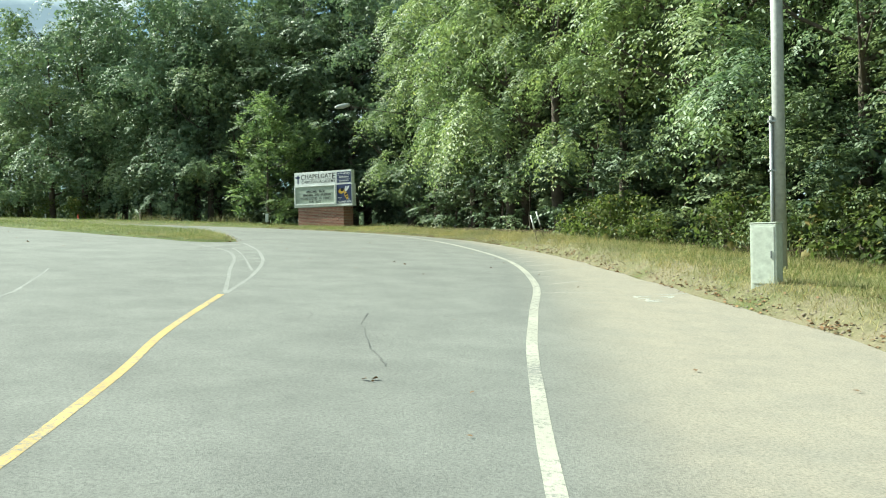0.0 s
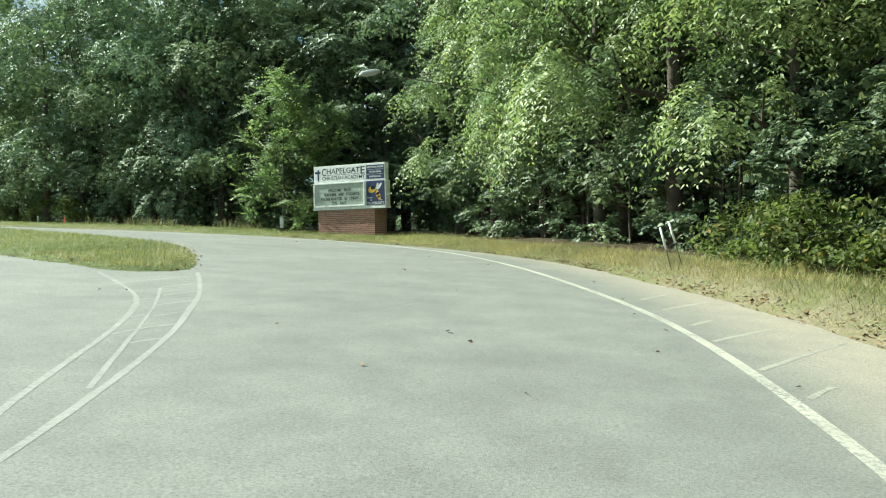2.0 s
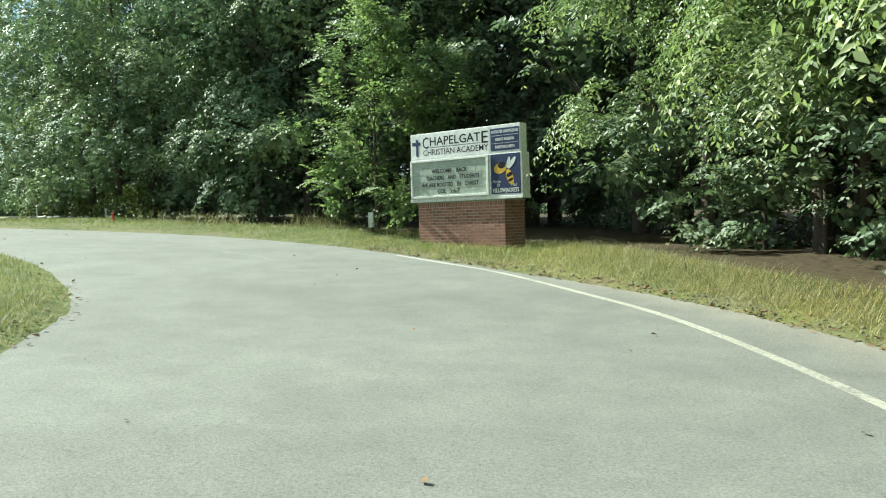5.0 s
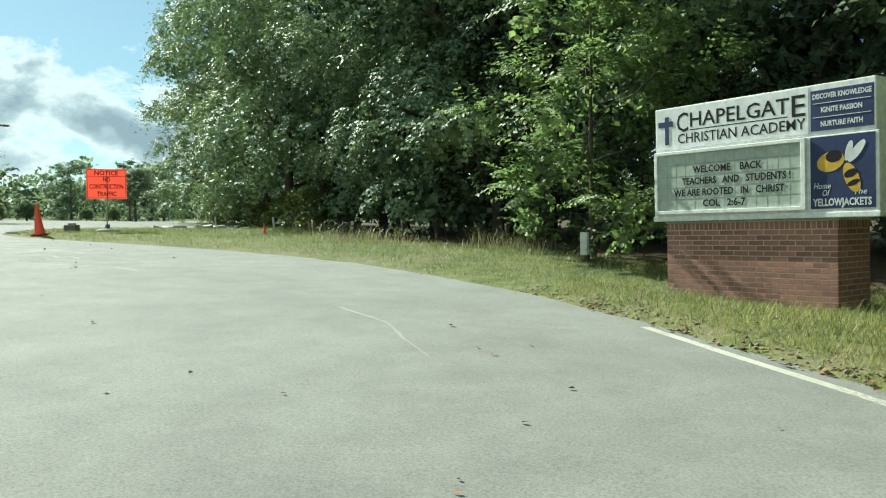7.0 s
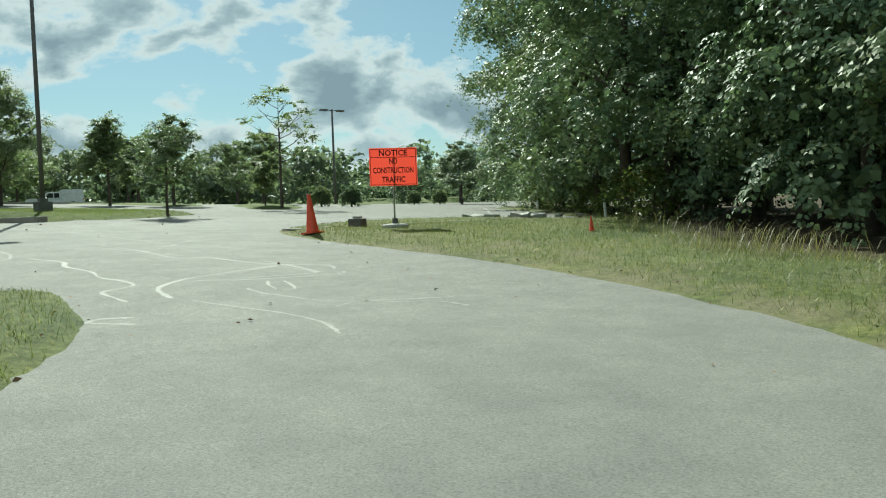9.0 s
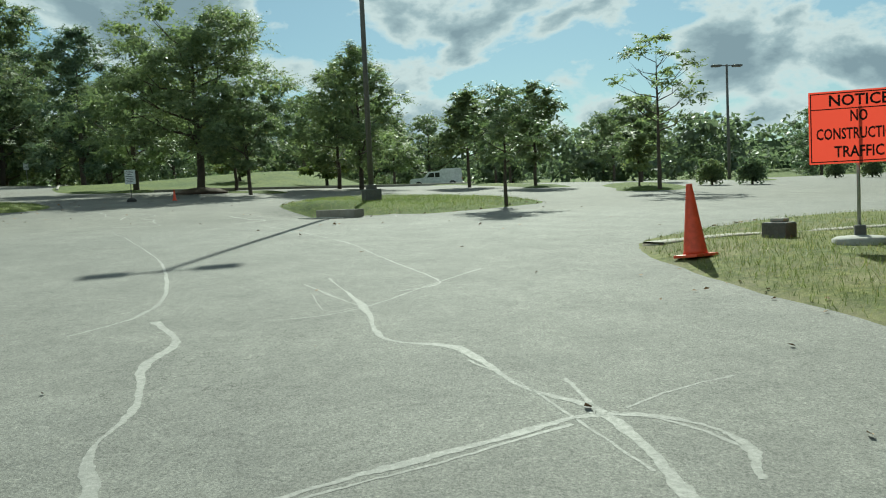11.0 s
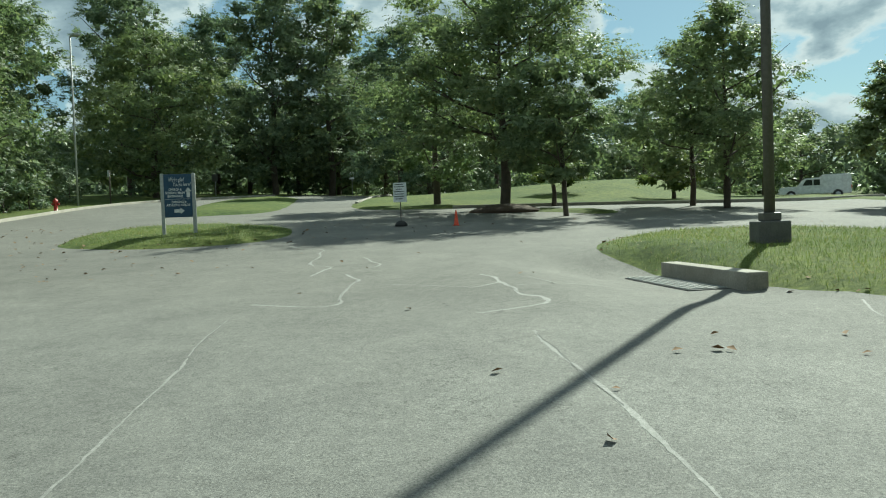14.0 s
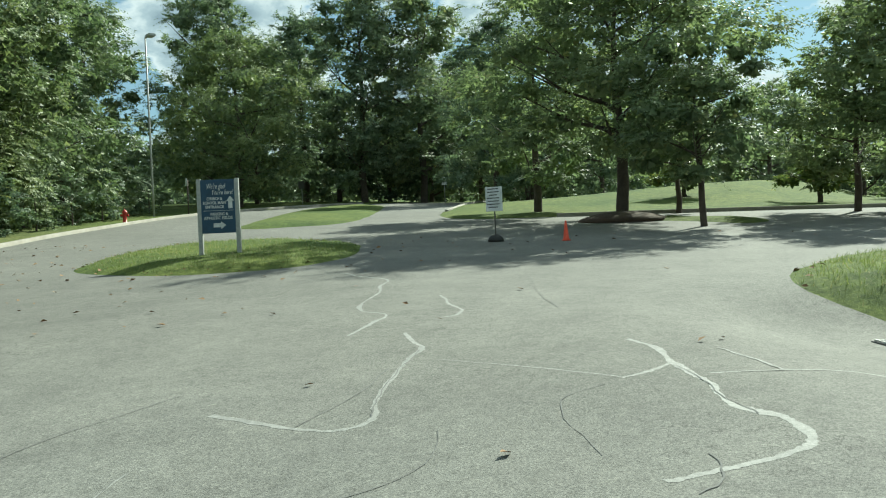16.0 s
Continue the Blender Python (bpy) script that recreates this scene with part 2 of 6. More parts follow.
M["hydrant_red"] = surface("red_paint", worn((0.42, 0.030, 0.022), (0.56, 0.050, 0.034), 20, 2.0), rough=0.45)
M["wood_post"] = surface("dark_wood", worn((0.070, 0.055, 0.042), (0.13, 0.105, 0.080), 40, 2.5), rough=0.9, bump=0.4)
M["bark"] = surface("bark", worn((0.060, 0.047, 0.036), (0.145, 0.118, 0.092), 26, 3.5), rough=0.95, bump=0.9, bump_scale=22)
M["car_white"] = surface("white_car_paint", worn((0.72, 0.73, 0.73), (0.80, 0.81, 0.81), 4, 0.5), rough=0.25, coat=0.6)
M["glass_dark"] = surface("tinted_glass", lambda t, at: (0.02, 0.024, 0.026), rough=0.06, specular=0.8)
M["lamp_glass"] = surface("lamp_lens", lambda t, at: (0.55, 0.12, 0.06), rough=0.15)
M["far_wood"] = surface("distant_wood", worn((0.040, 0.058, 0.030), (0.105, 0.135, 0.066), 1.3, 0.22), rough=1.0, bump=1.0, bump_scale=0.8, specular=0.0)
M["crumb"] = surface("dry_crumbs", worn((0.17, 0.135, 0.095), (0.34, 0.285, 0.215), 24, 6.0), rough=0.95, bump=0.4)
M["mulch"] = surface("bark_mulch", worn((0.055, 0.036, 0.024), (0.12, 0.082, 0.055), 30, 3.0), rough=0.95, bump=0.9, bump_scale=30)
M["dead_leaf"] = surface("dead_leaves", worn((0.17, 0.085, 0.038), (0.36, 0.22, 0.10), 20, 8.0, piece=True), rough=0.85)


def film_sheet(name, colour):
    """Thin coloured sheet that glows when the sun is behind it."""
    m = bpy.data.materials.new(name)
    t = nodes_of(m)
    o = t.nodes.new("ShaderNodeOutputMaterial")
    p = node(t, "ShaderNodeBsdfPrincipled", Base_Color=(*colour, 1), Roughness=0.5)
    tr = node(t, "ShaderNodeBsdfTranslucent", Color=(*colour, 1))
    both = node(t, "ShaderNodeMixShader", Fac=0.35)
    t.links.new(p.outputs[0], both.inputs[1])
    t.links.new(tr.outputs[0], both.inputs[2])
    t.links.new(both.outputs[0], o.inputs[0])
    return m


def leafy(name, dark, bright, sick=None, through_light=0.5, gloss=0.3):
    """Leaf tissue: each leaf differs a little, light shines through."""
    m = bpy.data.materials.new(name)
    t = nodes_of(m)
    o = t.nodes.new("ShaderNodeOutputMaterial")
    p = t.nodes.new("ShaderNodeBsdfPrincipled")
    g = t.nodes.new("ShaderNodeNewGeometry").outputs["Random Per Island"]
    whole = t.nodes.new("ShaderNodeObjectInfo").outputs["Random"]
    at = t.nodes.new("ShaderNodeTexCoord").outputs["Object"]
    stops = [(0.0, dark), (0.85, bright)] + ([(0.93, bright), (1.0, sick)] if sick else [])
    c = ramp(t, g, stops)
    c = mix(t, 1.0, c, ramp(t, noise_at(t, at, 0.55, 3, 0.6), [(0.3, (0.72, 0.78, 0.74)), (0.7, (1.2, 1.14, 0.95))]), "MULTIPLY")
    c = mix(t, 1.0, c, ramp(t, whole, [(0.0, (0.84, 0.88, 0.90)), (1.0, (1.14, 1.08, 0.92))]), "MULTIPLY")
    t.links.new(c, p.inputs["Base Color"])
    p.inputs["Roughness"].default_value = 0.50
    p.inputs["Specular IOR Level"].default_value = gloss
    tr = t.nodes.new("ShaderNodeBsdfTranslucent")
    t.links.new(mix(t, 1.0, c, (1.05, 1.16, 0.88), "MULTIPLY"), tr.inputs[0])
    both = node(t, "ShaderNodeMixShader", Fac=through_light)
    t.links.new(p.outputs[0], both.inputs[1])
    t.links.new(tr.outputs[0], both.inputs[2])
    t.links.new(both.outputs[0], o.inputs[0])
    return m


M["orange_sheet"] = film_sheet("orange_vinyl_sheet", (0.84, 0.085, 0.052))
M["leaf_wood"] = leafy("woodland_leaves", (0.113, 0.159, 0.116), (0.211, 0.265, 0.191), (0.259, 0.265, 0.159), 0.31, 0.35)
M["leaf_walnut"] = leafy("walnut_leaves", (0.115, 0.165, 0.090), (0.300, 0.365, 0.205), (0.41, 0.43, 0.22), 0.36, 0.5)
M["leaf_vine"] = leafy("vine_leaves", (0.140, 0.196, 0.132), (0.265, 0.334, 0.218), (0.346, 0.360, 0.225), 0.20, 0.14)
M["leaf_sapling"] = leafy("sapling_leaves", (0.128, 0.184, 0.100), (0.275, 0.345, 0.180), (0.36, 0.39, 0.20), 0.50, 0.25)
M["leaf_locust"] = leafy("locust_leaves", (0.122, 0.165, 0.102), (0.240, 0.290, 0.172), (0.32, 0.33, 0.19), 0.36, 0.18)
M["leaf_oak"] = leafy("lot_tree_leaves", (0.141, 0.185, 0.128), (0.264, 0.314, 0.204), (0.352, 0.352, 0.198), 0.46, 0.12)
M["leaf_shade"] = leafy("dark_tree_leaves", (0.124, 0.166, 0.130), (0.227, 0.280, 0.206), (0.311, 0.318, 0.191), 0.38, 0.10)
M["leaf_far"] = leafy("far_leaves", (0.130, 0.168, 0.139), (0.221, 0.260, 0.206), None, 0.45)
M["leaf_shrub"] = leafy("shrub_leaves", (0.080, 0.110, 0.042), (0.170, 0.200, 0.076), (0.36, 0.27, 0.14))
M["grass"] = leafy("grass_blades", (0.092, 0.122, 0.046), (0.190, 0.225, 0.090), (0.40, 0.36, 0.22), 0.35, 0.2)
M["lush_grass"] = leafy("lush_grass_blades", (0.098, 0.135, 0.050), (0.200, 0.248, 0.095), (0.36, 0.35, 0.19), 0.4, 0.15)
M["seed_grass"] = leafy("seeding_grass", (0.16, 0.165, 0.085), (0.33, 0.30, 0.19), (0.40, 0.34, 0.22), 0.3, 0.2)
M["straw"] = leafy("dry_grass", (0.28, 0.23, 0.13), (0.50, 0.43, 0.27), (0.22, 0.22, 0.09), 0.3, 0.2)


# ---- building helpers ----
def mesh_of(name, bm, material):
    me = bpy.data.meshes.new(name)
    bm.to_mesh(me)
    bm.free()
    if material:
        me.materials.append(material)
    return me


def part(name, bm, material, parent, label="", at=None):
    """One mesh object under a thing or under a part."""
    ob = new(name, mesh_of(name, bm, material))
    ob.parent = parent
    if at is not None:
        ob.matrix_basis = at
    return tagged(ob, label) if label else ob


def thing(name, m, label, category, group="", kind=""):
    ob = new(name)
    ob.matrix_basis = m
    return tagged(ob, label, category, group, kind)


def box(bm, x0, x1, y0, y1, z0, z1, bevel=0.0):
    r = bmesh.ops.create_cube(bm, size=1.0, matrix=Matrix.Translation(((x0 + x1) / 2, (y0 + y1) / 2, (z0 + z1) / 2))
                              @ Matrix.Diagonal((x1 - x0, y1 - y0, z1 - z0, 1)))
    if bevel:
        edges = list({e for v in r["verts"] for e in v.link_edges})
        bmesh.ops.bevel(bm, geom=edges, offset=bevel, segments=2, affect="EDGES", profile=0.6)
    return bm


def boxed(x0, x1, y0, y1, z0, z1, bevel=0.0):
    return box(bmesh.new(), x0, x1, y0, y1, z0, z1, bevel)


def tube(bm, points, radii, sides=8, cap=True):
    """A tapered limb along points."""
    rings = []
    pts = [Vector(p) for p in points]
    for i, p in enumerate(pts):
        d = (pts[min(i + 1, len(pts) - 1)] - pts[max(i - 1, 0)]).normalized()
        q = Vector((0, 0, 1)).rotation_difference(d).to_matrix()
        rings.append([bm.verts.new(p + q @ Vector((math.cos(a) * radii[i], math.sin(a) * radii[i], 0)))
                      for a in (2 * math.pi * k / sides for k in range(sides))])
    for a, b in zip(rings, rings[1:]):
        for k in range(sides):
            bm.faces.new((a[k], a[(k + 1) % sides], b[(k + 1) % sides], b[k])).smooth = True
    if cap:
        bm.faces.new(rings[0][::-1])
        bm.faces.new(rings[-1])
    return bm


def turned(bm, profile, sides=24, cx=0.0, cy=0.0):
    """A body of revolution about z: profile of (radius, z)."""
    rings = [[bm.verts.new((cx + r * math.cos(2 * math.pi * k / sides), cy + r * math.sin(2 * math.pi * k / sides), z)) for k in range(sides)]
             for r, z in profile]
    for a, b in zip(rings, rings[1:]):
        for k in range(sides):
            bm.faces.new((a[k], a[(k + 1) % sides], b[(k + 1) % sides], b[k])).smooth = True
    bm.faces.new(rings[0][::-1])
    bm.faces.new(rings[-1])
    return bm


def raw_mesh(name, verts, faces, material, smooth=False):
    """A mesh from arrays; faces all have the same number of corners."""
    me = bpy.data.meshes.new(name)
    n, k = faces.shape
    me.vertices.add(len(verts))
    me.vertices.foreach_set("co", np.ascontiguousarray(verts, dtype=np.float32).ravel())
    me.loops.add(n * k)
    me.loops.foreach_set("vertex_index", np.ascontiguousarray(faces, dtype=np.int32).ravel())
    me.polygons.add(n)
    me.polygons.foreach_set("loop_start", np.arange(0, n * k, k, dtype=np.int32))
    if smooth:
        me.polygons.foreach_set("use_smooth", np.ones(n, dtype=bool))
    me.update(calc_edges=True)
    me.materials.append(material)
    return me


def lettering(name, text, size, m, material, parent, align="CENTER", width=None, shear=0.0, depth=0.0008, bold=0.0):
    """Each word as a mesh part, standing in the plane of m's x and y."""
    cu = bpy.data.curves.new(name, "FONT")
    cu.body, cu.size, cu.align_x, cu.align_y, cu.extrude, cu.shear, cu.offset = text, size, align, "CENTER", depth, shear, bold
    cu.resolution_u = 2
    tmp = new("letters_curve", cu)
    bpy.context.view_layer.update()
    me = bpy.data.meshes.new_from_object(tmp.evaluated_get(bpy.context.evaluated_depsgraph_get()))
    bpy.data.objects.remove(tmp)
    bpy.data.curves.remove(cu)
    co = np.empty(len(me.vertices) * 3, dtype=np.float32)
    me.vertices.foreach_get("co", co)
    co = co.reshape(-1, 3)
    if width:
        co[:, 0] *= width / max(1e-6, co[:, 0].max() - co[:, 0].min())
        me.vertices.foreach_set("co", co.ravel())
        me.update()
    polys = [tuple(p.vertices) for p in me.polygons]
    bpy.data.meshes.remove(me)
    spans = sorted((min(co[i, 0] for i in p), max(co[i, 0] for i in p), k) for k, p in enumerate(polys))
    words, reach = [[]], spans[0][0]
    for low, high, k in spans:
        if low > reach + size * 0.16:
            words.append([])
        words[-1].append(k)
        reach = max(reach, high)
    for group in words:
        used = sorted({i for k in group for i in polys[k]})
        at = {i: n for n, i in enumerate(used)}
        word = bpy.data.meshes.new("word")
        word.from_pydata([tuple(co[i]) for i in used], [], [tuple(at[i] for i in polys[k]) for k in group])
        word.materials.append(material)
        ob = new("word", word)
        ob.parent = parent
        ob.matrix_basis = m


# ---- the lie of the land ----
LAND = (-0.8518, -4.1087, 3.2959, 0.816, 3.6205, -1.5749, 0.4795, 0.3825, -0.7491, 0.2863)


def soft_clamp(v, a, b, k=8.0):
    return a + k * np.log1p(np.exp((v - a) / k)) - k * np.log1p(np.exp((v - b) / k))


def ease(v, a, b):
    s = np.clip((v - a) / (b - a), 0, 1)
    return s * s * (3 - 2 * s)


def dip(x, y):
    """The shallow basin that runs to the drain inlet."""
    u, v = 0.942 * x + 0.336 * y, 0.942 * y - 0.336 * x
    return -(0.215 - 0.052 * np.clip(u, -1.7, 1.7)) * (1 - ease(np.abs(u), 1.7, 3.6)) * ease(v, -2.6, -0.7) * (1 - ease(v, 0.15, 0.75))


def land(x, y):
    """Height of the paved surface."""
    u, v = soft_clamp(np.asarray(x, dtype=float), -130, 30) / 50, soft_clamp(np.asarray(y, dtype=float), -20, 100) / 50
    basin = dip(np.asarray(x, dtype=float) + 41.83, np.asarray(y, dtype=float) - 37.37)
    return basin + sum(c * f for c, f in zip(LAND, (1.0, u, v, u * u, u * v, v * v, u ** 3, u * u * v, u * v * v, v ** 3)))


def rounded(points, steps=5, closed=True):
    """A smooth line through the points of a plan."""
    p = np.array(points, dtype=float)
    n, res = len(p), []
    for i in range(n if closed else n - 1):
        a, b = p[i], p[(i + 1) % n]
        before = p[i - 1] if closed or i else 2 * a - b
        after = p[(i + 2) % n] if closed or i + 2 < n else 2 * b - a
        for s in np.arange(steps) / steps:
            res.append(0.5 * (2 * a + (b - before) * s + (2 * before - 5 * a + 4 * b - after) * s * s + (3 * a - before - 3 * b + after) * s ** 3))
    if not closed:
        res.append(p[-1])
    return np.array(res)


def away(x, y, ring):
    """Signed distance to a closed line: negative inside."""
    px, py = x.ravel(), y.ravel()
    best, inside = np.full(px.shape, 1e9), np.zeros(px.shape, dtype=bool)
    for (ax, ay), (bx, by) in zip(ring, np.roll(ring, -1, axis=0)):
        dx, dy = bx - ax, by - ay
        s = np.clip(((px - ax) * dx + (py - ay) * dy) / (dx * dx + dy * dy + 1e-12), 0, 1)
        best = np.minimum(best, (px - ax - s * dx) ** 2 + (py - ay - s * dy) ** 2)
        if ay != by:
            inside ^= ((ay > py) != (by > py)) & (px < (bx - ax) * (py - ay) / (by - ay) + ax)
    return (np.sqrt(best) * np.where(inside, -1, 1)).reshape(x.shape)


# edges of the paving, anticlockwise from the south
VERGE = [(5.6, -30), (5.2, 0), (4.8, 6), (4.45, 9.3), (4.0, 11.3), (3.55, 13.6), (3.05, 16.2), (2.75, 17.8), (2.1, 20.5), (0.7, 24.8), (-0.8, 27.6), (-2.3, 29.7), (-4.1, 31.5), (-5.6, 32.9),
         (-7.0, 34.2), (-9.3, 36.1), (-12.1, 37.8), (-14.5, 39.0), (-17.8, 39.95), (-20.8, 40.35), (-25.4, 40.5), (-28.3, 40.9), (-29.7, 41.6)]
PAVED = rounded(VERGE + [(-30.9, 43.1), (-32.2, 45.5), (-32.7, 47.8), (-32.0, 49.9), (-30.2, 51.0), (-28.6, 51.9), (-29.6, 52.8), (-32.6, 54.7), (-36.8, 57.3), (-42.8, 60.4), (-46.5, 66), (-52, 82), (-60, 104), (-112, 106), (-119, 62), (-104, 53.5), (-76, 49.5), (-68.5, 44),
                         (-66.5, 36), (-64.5, 29.5), (-67, 23.5), (-92, 17.5), (-104, 15.2), (-105, 7.4), (-92, 8.6), (-75, 6.2), (-61.4, 9.6), (-54.2, 12.6), (-46, 15.5),
                         (-36, 16), (-22, 12.5), (-12.5, 6), (-9.5, -4), (-9.2, -30)])
ISLANDS = [rounded(r) for r in (
    [(-5.55, 20.6), (-6.0, 22.2), (-7.0, 24.4), (-8.6, 27.15), (-12.3, 30.5), (-16.9, 33.3), (-19.3, 33.95), (-21.2, 33.7), (-20.3, 30.6), (-14.6, 25.4), (-10.0, 22.3), (-7.9, 21.0), (-6.9, 20.35), (-6.1, 20.1)],
    [(-47.7, 22.2), (-46.9, 24.6), (-47.2, 26.2), (-48.4, 27.4), (-50.9, 27.2), (-53.7, 25.6), (-55.0, 22.8), (-54.2, 20.4), (-51.4, 20.2), (-49.2, 21.2)],
    [(-62.5, 16.6), (-61.5, 19.4), (-65.5, 20.4), (-84, 13.6), (-86, 10.6), (-80, 10.2)],
    [(-45.4, 35.75), (-43.7, 36.65), (-41.8, 37.62), (-40.3, 38.3), (-38.9, 39.4), (-39.3, 40.6), (-40.6, 42.5), (-42.6, 44.0), (-47.0, 42.7), (-49.3, 39.8), (-48.6, 36.9)],
    [(-60.0, 33.5), (-61.0, 30.6), (-63.6, 31.0), (-62.2, 33.2), (-60.2, 36.0), (-58.0, 35.6)],
    [(-49.0, 49.4), (-52.5, 50.6), (-58.5, 52.4), (-60.0, 54.6), (-57.0, 55.4), (-52.0, 53.8), (-48.2, 51.4)],
    [(-57, 47.8), (-60, 48.2), (-69.5, 46.9), (-70, 48.6), (-61, 50.6), (-57, 50)],
    [(-62, 62.5), (-71, 66.5), (-72, 68.5), (-61, 64.3)],
)]


def paving(x, y):
    """Signed distance to the edge of the paving: negative on asphalt."""
    d = away(x, y, PAVED)
    for ring in ISLANDS:
        d = np.maximum(d, -away(x, y, ring))
    return d


def step(v, a, b):
    s = np.clip((v - a) / (b - a), 0, 1)
    return s * s * (3 - 2 * s)


def swell(x, y):
    """The grassy bank beyond the cross road, and the rising wood floor."""
    front = -69 - 42 * step(y, 35, 50)
    bank = 1.2 * step(front - x, 0, 18) * step(y, 18, 38) + 1.0 * step(-x, 122, 140)
    return bank


def earth(x, y):
    """Height of the grassed ground where it lies open."""
    x, y = np.asarray(x, dtype=float), np.asarray(y, dtype=float)
    return land(x, y) + 0.06 + swell(x, y)


def lines(core, out_far):
    a = np.arange(core[0], core[1] + 1e-6, core[2])
    g = np.cumsum(1.28 ** np.arange(40) * core[2])
    up, down = a[-1] + g, a[0] - g
    return np.concatenate([down[down > -out_far][::-1], a, up[up < out_far]])


gx, gy = np.meshgrid(lines((-72, 12, 0.42), 900), lines((-4, 66, 0.42), 900), indexing="ij")
far_from_paving = paving(gx, gy)
from_outer = away(gx, gy, PAVED)


def sheet(name, z, keep, material, **attributes):
    nx, ny = gx.shape
    index = np.arange(nx * ny).reshape(nx, ny)
    quads = np.stack([index[:-1, :-1], index[1:, :-1], index[1:, 1:], index[:-1, 1:]], -1).reshape(-1, 4)
    if keep is not None:
        k = keep.ravel()
        quads = quads[k[quads].any(axis=1)]
    used, quads = np.unique(quads, return_inverse=True)
    verts = np.stack([gx.ravel(), gy.ravel(), z.ravel()], -1)[used]
    me = raw_mesh(name, verts, quads.reshape(-1, 4), material, True)
    for key, value in attributes.items():
        me.attributes.new(key, "FLOAT", "POINT").data.foreach_set("value", value.ravel()[used].astype(np.float32))
    return new(name, me)


paved_z = land(gx, gy)
WOOD_EDGE = [(15, -10), (11.5, 6), (8.4, 12), (5.6, 17.2), (3.3, 21.2), (1.4, 24.8), (-0.6, 28.8), (-2.7, 33.2), (-4.6, 37.4), (-6.6, 39.0), (-8.6, 39.9), (-10.6, 41.0),
             (-13.3, 42.6), (-16.2, 42.9), (-18.2, 43.6), (-20.2, 45.2), (-22.6, 47.8), (-25.4, 50.3), (-28.6, 52.8), (-32.0, 55.0), (-36.5, 57.8), (-42.0, 60.8)]
wood_line = rounded(WOOD_EDGE + [(-44.5, 64), (-48, 80), (-56, 100), (-64, 140), (60, 140), (90, 60), (60, -10)])
in_wood = away(gx, gy, wood_line)
wobble = np.array([noise.noise(Vector((x * 0.9, y * 0.9, 0.0))) for x, y in zip(gx.ravel(), gy.ravel())]).reshape(gx.shape)
ground_z = paved_z + swell(gx, gy) + np.clip((far_from_paving + 0.10 * wobble) * 0.22, -0.10, 0.06) + 0.03 * wobble * (far_from_paving > 0.4)
ground_z = ground_z + (0.10 + 0.14 * step(gx, -2.0, 2.0)) * step(far_from_paving, 0.05, 1.6 - 1.0 * step(gx, -1, 3)) * (from_outer > 0) * step(gx, -31, -24) * (gy < 60)
sign_foot = np.exp(-((gx + 6.6) ** 2 / 14 + (gy - 37.4) ** 2 / 7))
ground_z = ground_z - 0.24 * sign_foot * step(far_from_paving, 1.0, 1.7)
ground_z = ground_z + 0.09 * step(far_from_paving, 0.1, 1.4) * (from_outer < 0) * (gx < -30)
# beyond the wood the land stays level out to the horizon
right_edge = away(gx, gy, rounded([(9, -30), (8.5, 0), (7.5, 11), (6.0, 18), (4, 24), (1.5, 29), (-2, 32.6), (-3.6, 31.4), (-2.0, 29), (-0.4, 26.4), (0.9, 22), (1.6, 18), (1.75, 14), (1.6, 8), (1.5, 0), (1.5, -30)]))
sheet("ground", ground_z, None, M["ground"], dry=(0.34 * step(-far_from_paving, -1.8, -0.4) + 0.20 * step(gx, 0.5, 2.5) + 0.08) * (gx > -9) * (from_outer > -0.6) + 0.42 * step(-far_from_paving, -6, -0.2) * (gx <= -9) * (gx > -31) * (gy > 36),
      litter=step(-in_wood, -0.8, 1.2), bare=0.98 * step(-far_from_paving, -0.58, -0.22) * (gx > -10) * (from_outer > -0.6), lush=step(-gx, 32, 38) * np.where(from_outer < 0.3, 1.0, step(-gx, 62, 66)))
tagged(bpy.data.objects["ground"], "mown grass verges and banks with bare earth under the wood", "ground", kind="structure")
sheet("road", paved_z, far_from_paving < 0.9, M["asphalt"], coarse=step(-gx, 9, 22), old=step(-gx, 34, 42), dust=step(-right_edge, -0.5, 0.7))
tagged(bpy.data.objects["road"], "weathered grey asphalt road and car park with dusty shoulder", "road", kind="structure")


def grass_spot(x, y, sink=0.0):
    """Height of the grass sheet near a plan point."""
    i, j = int(np.abs(gx[:, 0] - x).argmin()), int(np.abs(gy[0] - y).argmin())
    return float(ground_z[i, j]) - sink


